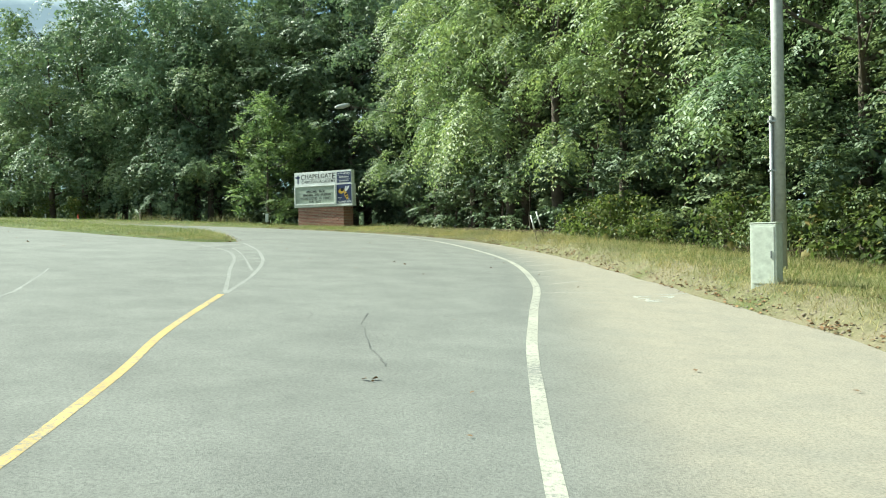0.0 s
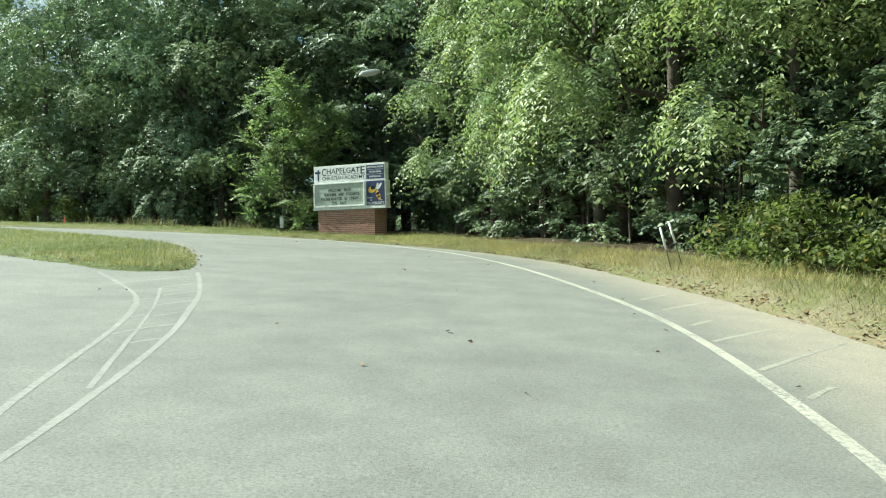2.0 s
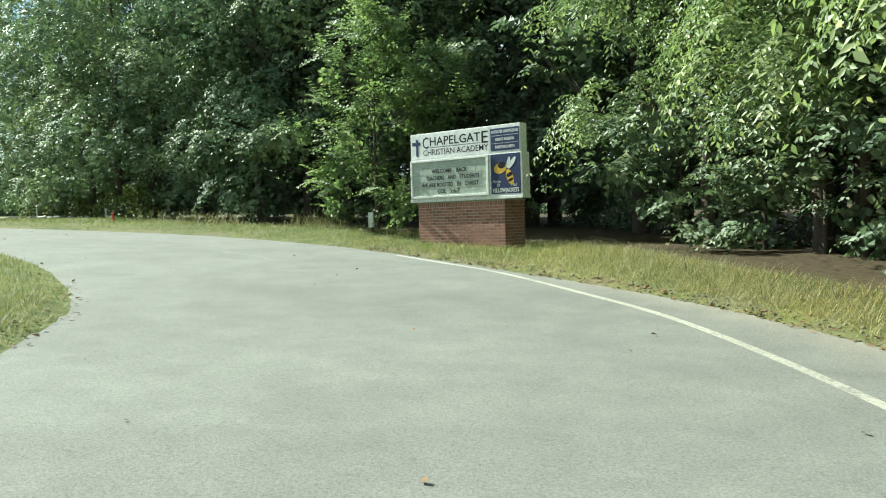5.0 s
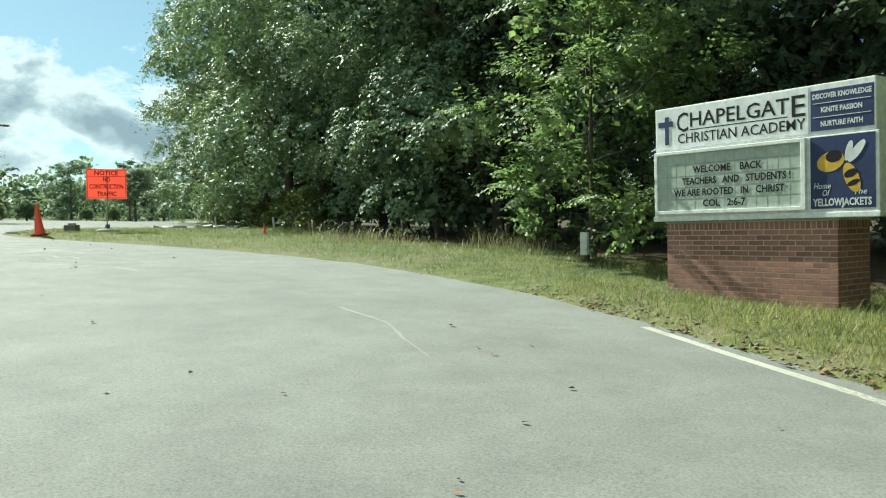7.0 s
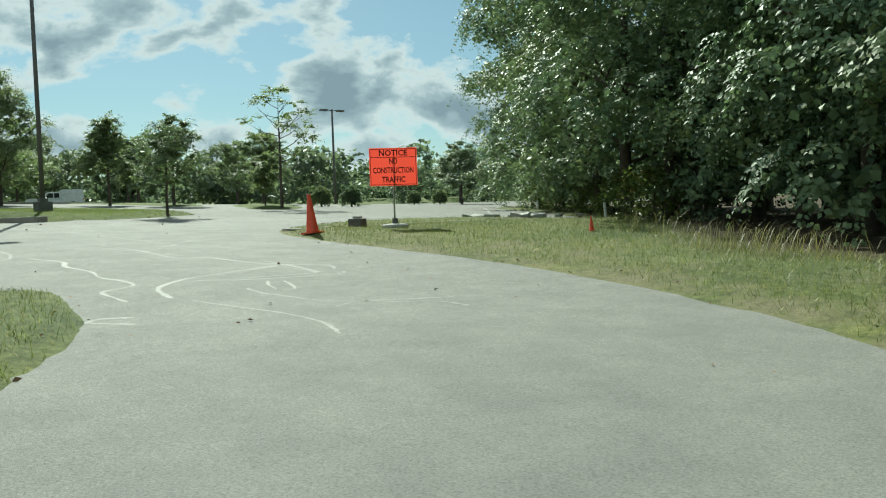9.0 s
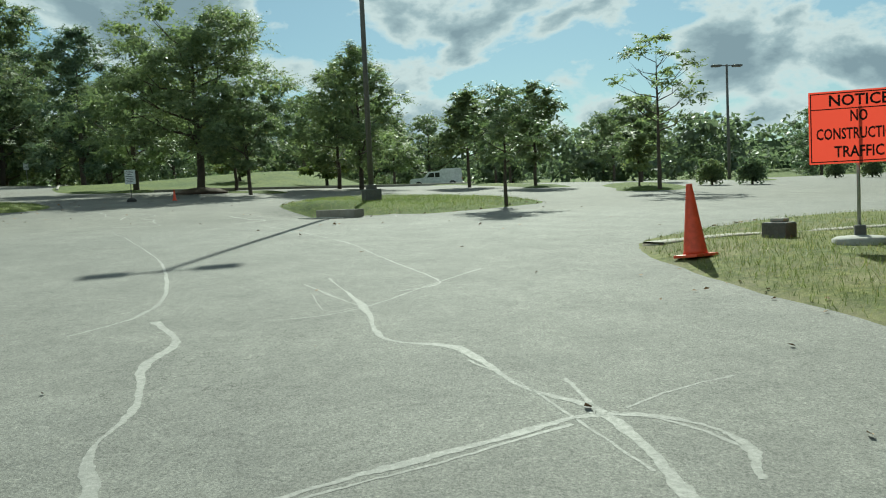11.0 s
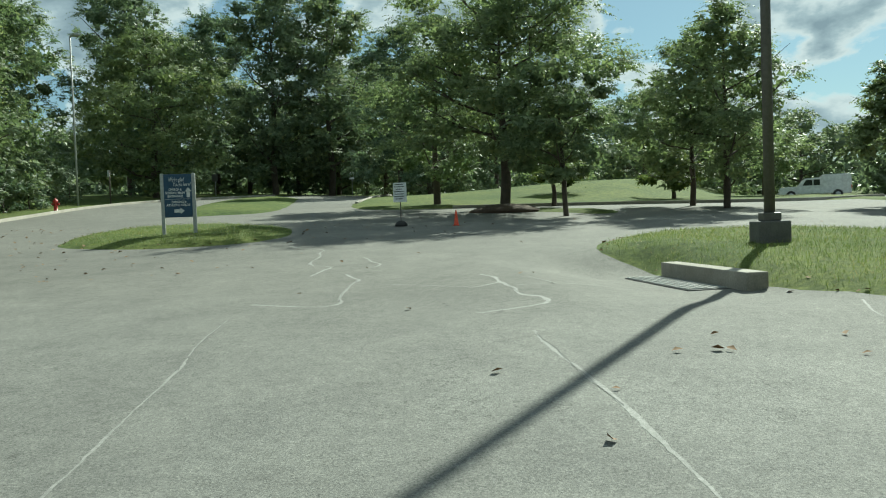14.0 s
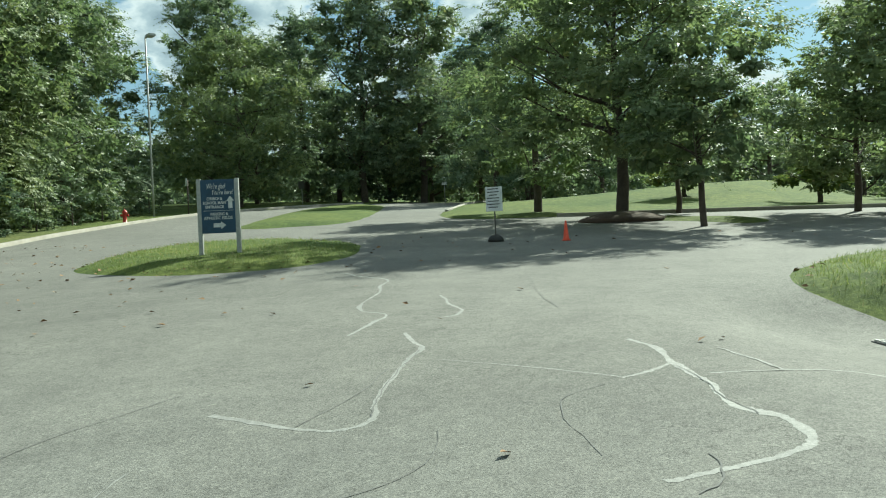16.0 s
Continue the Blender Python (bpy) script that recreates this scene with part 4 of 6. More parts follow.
def tree(name, x, y, z, seed, height, radius, low, girth, leaf, leaf_size, total, label, category="tree", shape=egg, count=60, clump=0.3, group="", pinnate=0,
         droop=0.5, limb_count=9, lean=(0, 0), fill=0.2, turn=0.0, core=0.05, lobes=0, reach=0.85, toss=0.45, grow=1.0, wide=0.40, sag=(0.35, 0.8), flat=0.8, slim=False, inner=0, inner_size=0.4, spine=0, bunch=5, comb=0.35):
    rng = np.random.RandomState(seed)
    top = thing(name, pose(x, y, z, 0, 0, turn), label, category, group)
    bm = bmesh.new()
    tips = limbs(bm, rng, height, radius, girth, limb_count, low / height * 0.9 + 0.05, lean)
    part("trunk", bm, M["bark"], top)
    if lobes:
        mass = [(c + np.array((lean[0], lean[1], 0)) * c[2] / height, big, a) for c, big, a in heads(rng, height, radius, low, lobes, shape, grow)]
        mass += [(np.array((lean[0] * k / (spine + 1), lean[1] * k / (spine + 1), low + (height - low) * 0.92 * k / (spine + 1))), radius * 0.55, 0.0) for k in range(1, spine + 1)]
        v, f = fronds(rng, mass, total, leaf_size, pinnate, reach, wide, sag, flat, slim, inner, inner_size, 0.10, bunch, comb)
    else:
        clumps = [((c[0] + lean[0] * c[2] / height, c[1] + lean[1] * c[2] / height, c[2]), r)
                  for c, r in crown_clumps(rng, height, radius, low, count, shape, clump, [t for t in tips if t.z > low])]
        v, f = spray(rng, clumps, total, leaf_size, droop, fill, core, toss)
    ob = new("crown", raw_mesh("crown", v, f, M[leaf]))
    ob.parent = top
    return top


# the wood: a few grown kinds, then copies of them along its edge
def plant(kind, x, y, turn, size, sink=0.1):
    return copy_thing(kind, Matrix.Translation((x, y, float(earth(x, y)) - sink)) @ Matrix.Rotation(radians(turn), 4, "Z") @ Matrix.Diagonal((size, size, size * (0.94 + 0.12 * ((turn * 7) % 10) / 10), 1)))


KINDS = {
    "vine": tree("vine_covered_tree", -13.5, 47.2, float(earth(-13.5, 47.2)) - 0.1, 11, 13.5, 3.7, 0.3, 0.17, "leaf_vine", 0.135, 38000, "tall tree draped to the ground in green vines",
                 shape=column, lobes=15, grow=1.28, group="wood edge trees", limb_count=8, pinnate=5, reach=0.62, wide=0.68, sag=(0.4, 1.4), slim=True, inner=200, inner_size=0.23, spine=4),
    "creeper": tree("vine_covered_tree", -17.2, 47.4, float(earth(-17.2, 47.4)) - 0.1, 17, 13.0, 3.7, 0.3, 0.16, "leaf_vine", 0.135, 26000, "tall tree hung with small-leaved vines over the verge",
                    shape=column, lobes=15, grow=1.25, group="wood edge trees", limb_count=8, pinnate=5, reach=0.65, wide=0.66, sag=(0.6, 1.8), inner=120, inner_size=0.23, spine=4),
    "walnut": tree("walnut_tree", 2.2, 30.6, float(earth(2.2, 30.6)) - 0.1, 12, 11.5, 3.7, 2.2, 0.17, "leaf_walnut", 0.14, 30000, "bright green walnut tree with long drooping feathered leaves",
                   shape=broad, lobes=17, grow=0.80, group="wood edge trees", pinnate=9, limb_count=12, reach=1.0, wide=0.40, sag=(0.7, 1.5), inner=50, inner_size=0.15, spine=2, bunch=9, comb=1.0),
    "locust": tree("locust_tree", -12.0, 47.8, float(earth(-12.0, 47.8)) - 0.1, 18, 7.6, 2.7, 0.7, 0.10, "leaf_locust", 0.135, 12000, "leafy locust tree with arching feathered branches", shape=dome, lobes=17,
                   group="wood edge trees", pinnate=6, limb_count=9, reach=0.9, wide=0.46, sag=(0.4, 1.0), inner=60, inner_size=0.15, bunch=7, comb=0.7),
    "thicket": tree("thicket_tree", -50.5, 5.2, float(earth(-50.5, 5.2)) - 0.2, 28, 12.5, 3.6, 0.3, 0.16, "leaf_locust", 0.215, 22000, "dark leafy tree with arching branches behind the kerb", shape=column, lobes=30,
                    group="kerbside trees", pinnate=6, limb_count=9, reach=0.8, wide=0.5, sag=(0.2, 0.8), slim=True, inner=130, inner_size=0.32, spine=3),
    "deep": tree("forest_tree", -2.0, 42.0, float(earth(-2.0, 42.0)) - 0.1, 13, 17.0, 4.2, 0.5, 0.30, "leaf_wood", 0.27, 9000, "tall dark green forest tree deep in the wood",
                 shape=column, lobes=28, grow=1.0, group="wood trees", limb_count=8, pinnate=5, reach=0.9, wide=0.62, sag=(0.2, 0.9), slim=True, inner=110, inner_size=0.42, spine=4),
    "screen": tree("forest_tree", 1.6, 41.5, float(earth(1.6, 41.5)) - 0.1, 29, 15.0, 4.0, 0.4, 0.26, "leaf_wood", 0.195, 18000, "tall dark forest tree behind the school sign",
                   shape=column, lobes=22, grow=1.05, group="wood trees", limb_count=8, pinnate=5, reach=0.7, wide=0.6, sag=(0.2, 0.9), slim=True, inner=150, inner_size=0.24, spine=4),
    "shrub": tree("shrub", -23.6, 51.0, float(earth(-23.6, 51.0)) - 0.1, 14, 4.2, 1.7, 0.2, 0.05, "leaf_wood", 0.14, 3400, "bright leafy sapling shrub at the edge of the wood", "shrub",
                  shape=egg, lobes=15, grow=0.9, group="wood edge shrubs", limb_count=7, pinnate=5, reach=0.5, wide=0.6, sag=(0.1, 0.7), inner=50, inner_size=0.17),
    "sapling": tree("sapling", -10.2, 41.2, float(earth(-10.2, 41.2)) - 0.1, 19, 6.4, 2.5, 0.4, 0.06, "leaf_sapling", 0.125, 12500, "bright green leafy sapling beside the school sign", "sapling",
                    shape=egg, lobes=34, grow=0.62, limb_count=12, pinnate=7, reach=0.75, wide=0.6, sag=(-0.1, 0.5), inner=60, inner_size=0.15, spine=1),
    "low": tree("undergrowth_bush", 4.6, 23.2, float(earth(4.6, 23.2)) - 0.1, 15, 1.5, 1.1, 0.1, 0.03, "leaf_shrub", 0.11, 1500, "low tangled bush with some dry leaves beside the verge", "bush",
                shape=dome, count=16, clump=0.42, group="verge bushes", limb_count=5),
}
rng = np.random.RandomState(5)
edge = rounded(WOOD_EDGE, 8, False)
run = np.concatenate([[0], np.cumsum(np.linalg.norm(np.diff(edge, axis=0), axis=1))])


def beside(s, out_by):
    """A plan point at length s along the wood's edge, out_by metres into the wood."""
    i = min(len(edge) - 2, int(np.searchsorted(run, s, "right")) - 1)
    k = (s - run[i]) / (run[i + 1] - run[i])
    p = edge[i] * (1 - k) + edge[i + 1] * k
    d = (edge[i + 1] - edge[i]) / np.linalg.norm(edge[i + 1] - edge[i])
    return p[0] + d[1] * out_by, p[1] - d[0] * out_by


s = 28.0
while s < run[-1] - 18:
    x, y = beside(s, (5.0 if -21 < beside(s, 0)[0] < -7 else 2.7 if beside(s, 0)[0] > -3 else 2.6) + rng.uniform(-0.4, 0.8))
    if not (-9.0 < x < -4.0) and not (-19.2 < x < -15.4):
        kind = "walnut" if x > -4.2 else "vine" if x > -13.5 else "creeper"
        plant(KINDS[kind], x, y, rng.uniform(0, 360), rng.uniform(0.85, 1.2))
    s += rng.uniform(3.0, 4.2)
for out_by, gap, scale in ((6.8, 5.2, 0.72), (12.5, 10.0, 1.05)):
    s = 2.0
    while s < run[-1]:
        x, y = beside(s, out_by + rng.uniform(-1, 1))
        plant(KINDS["deep"], x, y, rng.uniform(0, 360), scale * rng.uniform(0.85, 1.15))
        s += gap * rng.uniform(0.8, 1.2)
s = 19.0
while s < run[-1] - 3:
    x, y = beside(s, rng.uniform(0.4, 1.2))
    if (x > 2.9 or x < -24) and rng.rand() < 0.85:
        plant(KINDS["low" if rng.rand() < 0.6 or x < -15 or -4 < x < 2.8 else "shrub"], x, y, rng.uniform(0, 360), rng.uniform(0.6, 1.15))
    s += rng.uniform(1.6, 3.0)
for x, y, size, turn in ((-27.7, 53.0, 1.12, 40), (-31.5, 55.8, 1.08, 150), (-35.7, 58.8, 1.1, 260), (-40.0, 61.4, 1.05, 100), (-43.4, 64.2, 0.95, 200), (-24.6, 51.2, 1.15, 310)):
    plant(KINDS["creeper"], x, y, turn, size)
for x, y, size, turn in ((-6.5, 45.0, 0.9, 20), (-3.0, 41.2, 0.85, 110), (-9.5, 47.0, 1.0, 200), (-5.0, 49.0, 0.95, 290), (1.6, 36.6, 0.8, 60), (4.6, 32.2, 0.8, 160), (7.6, 28.2, 0.8, 250), (9.6, 23.4, 0.8, 10), (12.0, 18.6, 0.8, 130), (14.0, 13.2, 0.8, 220)):
    plant(KINDS["screen"], x, y, turn, size)

plant(KINDS["walnut"], 0.9, 34.4, 75, 0.8)
# dark understorey in the shade of the walnuts
s = 20.0
while s < run[-1] and beside(s, 0)[0] > -4.8:
    x, y = beside(s, rng.uniform(2.3, 3.6))
    plant(KINDS["shrub"], x, y, rng.uniform(0, 360), rng.uniform(0.7, 1.1))
    s += rng.uniform(1.2, 2.0)
for x, y, size, turn in ((6.6, 22.0, 0.6, 300), (8.6, 17.0, 0.75, 20)):
    plant(KINDS["locust"], x, y, turn, size)


# ---- the brick sign ----
def school_sign():
    """Brick plinth with a white cabinet, letter board and blue panels. Origin at the front left foot of the plinth, front along x, facing -y."""
    a = math.degrees(math.atan2(36.807 - 37.823, -5.635 + 7.907))
    top = thing("monument_sign", pose(-7.907, 37.823, 1.16, 0, 0, a), "white school sign with letter board on a red brick plinth", "sign")
    W, D, H = 2.49, 0.7495, 0.93
    base = part("plinth", boxed(0.0025, W - 0.0025, 0.0025, D - 0.0025, -0.45, H - 0.004), M["mortar"], top, "red brick plinth with pale mortar joints")
    bw, bh, j = 0.20557, 0.0557, 0.012
    stretcher = mesh_of("brick", boxed(0, bw, 0, 0.02, 0, bh, 0.003), M["brick"])
    half = mesh_of("brick", boxed(0, 0.0968, 0, 0.02, 0, bh, 0.003), M["brick"])
    rowlock = mesh_of("brick", boxed(0, 0.0577, 0, 0.02, 0, 0.095, 0.003), M["brick"])

    def lay(me, m):
        ob = new("brick", me)
        ob.parent, ob.matrix_basis = base, m

    for face in ("front", "side"):
        length = W if face == "front" else D
        turn = Matrix.Identity(4) if face == "front" else Matrix.Translation((W, 0, 0)) @ Matrix.Rotation(radians(90), 4, "Z")
        for row in range(-2, 13):
            z, x = -0.045 + row * (bh + j), 0.0
            if row % 2:
                lay(half, turn @ Matrix.Translation((x, 0, z)))
                x += 0.0968 + j
            while x < length - 0.05:
                me = stretcher if x + bw <= length + 0.01 else half
                lay(me, turn @ Matrix.Translation((x, 0, z)))
                x += (bw if me is stretcher else 0.0968) + j
        for k in range(int(length / (0.0577 + j)) + 1):
            lay(rowlock, turn @ Matrix.Translation((k * (0.0577 + j), 0, 13 * (bh + j) - 0.045)))
    # cabinet: a wider lower box and an upper box
    x0, x1 = -0.165, 3.01
    part("cap", boxed(-0.02, W + 0.02, -0.01, D + 0.01, H - 0.002, H + 0.03, 0.006), M["concrete"], top, "thin concrete cap on the bricks")
    part("lower_cabinet", boxed(x0, x1, -0.06, 0.22, H + 0.032, 1.94, 0.012), M["sign_white"], top, "white painted metal sign cabinet")
    part("ledge", boxed(x0 - 0.012, x1 + 0.012, -0.075, 0.235, H + 0.032, H + 0.10, 0.010), M["sign_white"], top)
    part("upper_cabinet", boxed(x0 + 0.03, x1 - 0.035, -0.05, 0.19, 1.943, 2.55, 0.012), M["sign_white"], top, "white painted metal sign cabinet")
    part("name_panel", boxed(x0 + 0.055, 2.17, -0.056, -0.045, 1.975, 2.525), M["sign_face"], top)
    front = lambda x, z, y=-0.0575: pose(x, y, z, 90, 0, 0)
    ink, white = M["letter_black"], M["letter_white"]
    cross = bmesh.new()
    box(cross, -0.085, 0.165, -0.002, 0.002, 0.0, 0.075)
    box(cross, 0.03, 0.095, -0.0025, 0.0025, -0.25, 0.14)
    part("emblem", cross, M["navy"], top, "dark blue emblem", Matrix.Translation((0.01, -0.060, 2.285)))
    for words, size, mid, z, w in (("C", 0.375, 0.335, 2.31, 0.19), ("HAPELGAT", 0.275, 1.185, 2.335, 1.46), ("E", 0.375, 2.035, 2.31, 0.175)):
        lettering("lettering", words, size, front(mid, z), ink, top, width=w, bold=0.002)
    part("rule", boxed(0.46, 1.90, -0.0575, -0.0555, 2.205, 2.217), ink, top)
    lettering("lettering", "CHRISTIAN ACADEMY", 0.19, front(1.19, 2.095), ink, top, width=1.88, bold=0.0005)
    side = part("motto_panel", boxed(2.20, x1 - 0.06, -0.056, -0.045, 1.995, 2.475), M["navy"], top, "navy blue panel with white words")
    for z, words, w in ((2.40, "DISCOVER KNOWLEDGE", 0.70), (2.235, "IGNITE PASSION", 0.49), (2.07, "NURTURE FAITH", 0.50)):
        lettering("lettering", words, 0.085, front((2.20 + x1 - 0.06) / 2, z), white, side, width=w, bold=0.003)
    for z in (2.315, 2.15):
        part("rule", boxed(2.23, x1 - 0.09, -0.060, -0.056, z, z + 0.008), white, side)
    # letter board behind a raised rim
    bl, br = -0.075, 2.09
    board = part("letter_board", boxed(bl, br, -0.075, -0.058, 1.11, 1.885), M["board"], top, "pale green letter board with black letters")
    rim = bmesh.new()
    for q in ((bl - 0.05, bl, 1.06, 1.93), (br, br + 0.06, 1.06, 1.93), (bl, br, 1.06, 1.11), (bl, br, 1.885, 1.93)):
        box(rim, q[0], q[1], -0.105, -0.058, q[2], q[3], 0.006)
    part("rim", rim, M["sign_white"], board, "white metal rim")
    for k in range(1, 5):
        part("track", boxed(bl, br, -0.078, -0.075, 1.11 + k * 0.157 - 0.003, 1.11 + k * 0.157 + 0.003), M["board_track"], board)
    for k in range(1, 14):
        x = bl + (br - bl) * k / 14
        part("seam", boxed(x - 0.002, x + 0.002, -0.0765, -0.075, 1.11, 1.885), M["board_track"], board)
    for z, words, xa, xb in ((1.655, "WELCOME    BACK", 0.51, 1.556), (1.50, "TEACHERS   AND   STUDENTS !", 0.335, 1.95), (1.345, "WE ARE ROOTED   IN   CHRIST", 0.195, 1.867), (1.195, "COL   2:6-7", 0.665, 1.315)):
        lettering("lettering", words, 0.130, front((xa + xb) / 2, z, -0.0795), ink, board, width=xb - xa, bold=0.003)
    crest = part("crest_panel", boxed(2.20, x1 - 0.045, -0.072, -0.058, 1.07, 1.92), M["navy"], top, "navy blue panel with a plain yellow emblem")
    cx = 2.58

    def oval(name, px, pz, turn, rx, rz, y, material, label):
        bm = bmesh.new()
        bmesh.ops.create_circle(bm, cap_ends=True, segments=28, radius=1.0, matrix=pose(cx + px, y, pz, 90, 0, 0) @ Matrix.Rotation(turn, 4, "Z") @ Matrix.Diagonal((rx, rz, 1, 1)))
        part(name, bm, material, crest, label)

    oval("emblem", -0.13, 1.62, 0.25, 0.17, 0.115, -0.0755, M["yellow"], "plain yellow emblem")
    oval("emblem", -0.09, 1.68, 0.1, 0.10, 0.07, -0.0765, ink, "plain black emblem")
    oval("emblem", 0.12, 1.42, -1.2, 0.18, 0.085, -0.0755, M["yellow"], "plain yellow emblem")
    oval("emblem", 0.11, 1.47, -1.2, 0.045, 0.085, -0.0765, ink, "plain black emblem")
    oval("emblem", 0.14, 1.36, -1.2, 0.03, 0.078, -0.0765, ink, "plain black emblem")
    oval("emblem", 0.18, 1.72, 0.9, 0.15, 0.05, -0.0770, M["letter_white"], "plain white emblem")
    oval("emblem", 0.09, 1.73, 1.3, 0.12, 0.04, -0.0775, M["letter_white"], "plain white emblem")
    lettering("lettering", "Home", 0.10, front(cx - 0.24, 1.335, -0.074), white, crest, width=0.21, shear=0.25)
    lettering("lettering", "Of", 0.10, front(cx - 0.20, 1.25, -0.074), white, crest, width=0.09, shear=0.25)
    lettering("lettering", "The", 0.10, front(cx + 0.21, 1.255, -0.074), white, crest, width=0.15, shear=0.25)
    lettering("lettering", "YELLOWJACKETS", 0.12, front(cx, 1.14, -0.074), white, crest, width=0.70, bold=0.004)
    return top


school_sign()


# ---- lot furniture ----
def light_pole(x, y, z, height, heads=2, plinth=True, turn=0.0, material="bronze", girth=0.10):
    top = thing("light_pole", pose(x, y, z, 0, 0, turn), "dark square car park light pole on a concrete block" if plinth else "tall slender light pole at the roadside", "light pole", "light poles")
    if plinth:
        bm = bmesh.new()
        box(bm, -0.27, 0.27, -0.27, 0.27, -0.4, 0.46, 0.03)
        part("footing", bm, M["dark_concrete"], top, "dark stained concrete footing")
        part("base_cover", boxed(-0.15, 0.15, -0.15, 0.15, 0.46, 0.60, 0.02), M["bronze"], top)
    bm = bmesh.new()
    tube(bm, [(0, 0, 0.4 if plinth else -0.2), (0, 0, height * 0.5), (0, 0, height)], [girth * 1.1, girth * 0.95, girth * 0.75], 8)
    part("pole", bm, M[material], top)
    for k in range(heads):
        s = -1 if k else 1
        part("arm", tube(bmesh.new(), [(0, 0, height - 0.1), (0, s * 0.45, height - 0.06)], [0.04, 0.035], 6), M[material], top)
        part("lamp_head", boxed(-0.19, 0.19, s * 0.45 if s > 0 else -1.05, 1.05 if s > 0 else -0.45, height - 0.16, height - 0.02, 0.03), M[material], top)
    return top


light_pole(-44.25, 38.75, float(earth(-44.25, 38.75)), 10.7, turn=10, girth=0.088)
light_pole(-67.5, 64.9, float(earth(-67.5, 64.9)) - 0.1, 7.6, plinth=False)
light_pole(-72.4, 4.6, 5.05, 10.3, heads=1, plinth=False, turn=-30, material="pole_grey", girth=0.06)


def cone(x, y, height, lean=0.0):
    top = thing("traffic_cone", pose(x, y, max(float(land(x, y)), grass_spot(x, y) if lean else -9), 0, lean, 20), "orange plastic traffic cone standing on the ground", "traffic cone", "traffic cones")
    k = height / 0.71
    part("body", turned(bmesh.new(), [(0.125 * k, 0.025 * k), (0.11 * k, 0.06 * k), (0.03 * k, 0.69 * k), (0.028 * k, 0.71 * k), (0.020 * k, 0.71 * k)]), M["cone"], top)
    part("foot", boxed(-0.15 * k, 0.15 * k, -0.15 * k, 0.15 * k, 0, 0.03 * k, 0.01), M["cone"], top)


cone(-26.95, 41.0, 0.92, -5)
cone(-52.9, 31.5, 0.46)


def notice_sign():
    """Orange notice on a thin post in a white foot."""
    top = thing("notice_sign", pose(-26.85, 43.25, float(earth(-26.85, 43.25)) - 0.02, 0, 0, 62), "bright orange construction notice board on a thin post", "sign")
    part("foot", turned(bmesh.new(), [(0.34, 0.0), (0.34, 0.14), (0.28, 0.17), (0.06, 0.19)]), M["concrete"], top, "pale concrete foot")
    part("post", tube(bmesh.new(), [(0, 0.05, 0.05), (0, 0.05, 1.9)], [0.022, 0.022], 8), M["steel"], top)
    part("clamp", boxed(-0.07, 0.07, -0.05, 0.05, 0.17, 0.32, 0.02), M["dark_concrete"], top)
    w, z0, z1 = 1.18, 1.12, 2.05
    sheet_bm = bmesh.new()
    bmesh.ops.create_grid(sheet_bm, x_segments=8, y_segments=8, size=0.5, matrix=pose(0, -0.0445, (z0 + z1) / 2, 90, 0, 0) @ Matrix.Diagonal((w, z1 - z0, 1, 1)))
    panel = part("panel", sheet_bm, M["orange_sheet"], top, "thin orange panel with dark lettering")
    rim = bmesh.new()
    for q in ((-w / 2 + 0.02, w / 2 - 0.02, z1 - 0.035, z1 - 0.022), (-w / 2 + 0.02, w / 2 - 0.02, z0 + 0.022, z0 + 0.035), (-w / 2 + 0.02, -w / 2 + 0.033, z0 + 0.035, z1 - 0.035), (w / 2 - 0.033, w / 2 - 0.02, z0 + 0.035, z1 - 0.035), (-w / 2 + 0.033, w / 2 - 0.033, z1 - 0.235, z1 - 0.222)):
        box(rim, q[0], q[1], -0.049, -0.045, q[2], q[3])
    part("border", rim, M["letter_black"], panel)
    for z, words, tw in ((z1 - 0.13, "NOTICE", 0.70), (z1 - 0.33, "NO", 0.20), (z1 - 0.555, "CONSTRUCTION", 1.00), (z1 - 0.785, "TRAFFIC", 0.58)):
        lettering("lettering", words, 0.20, pose(0, -0.047, z, 90, 0, 0), M["letter_black"], panel, width=tw, bold=0.004)


notice_sign()


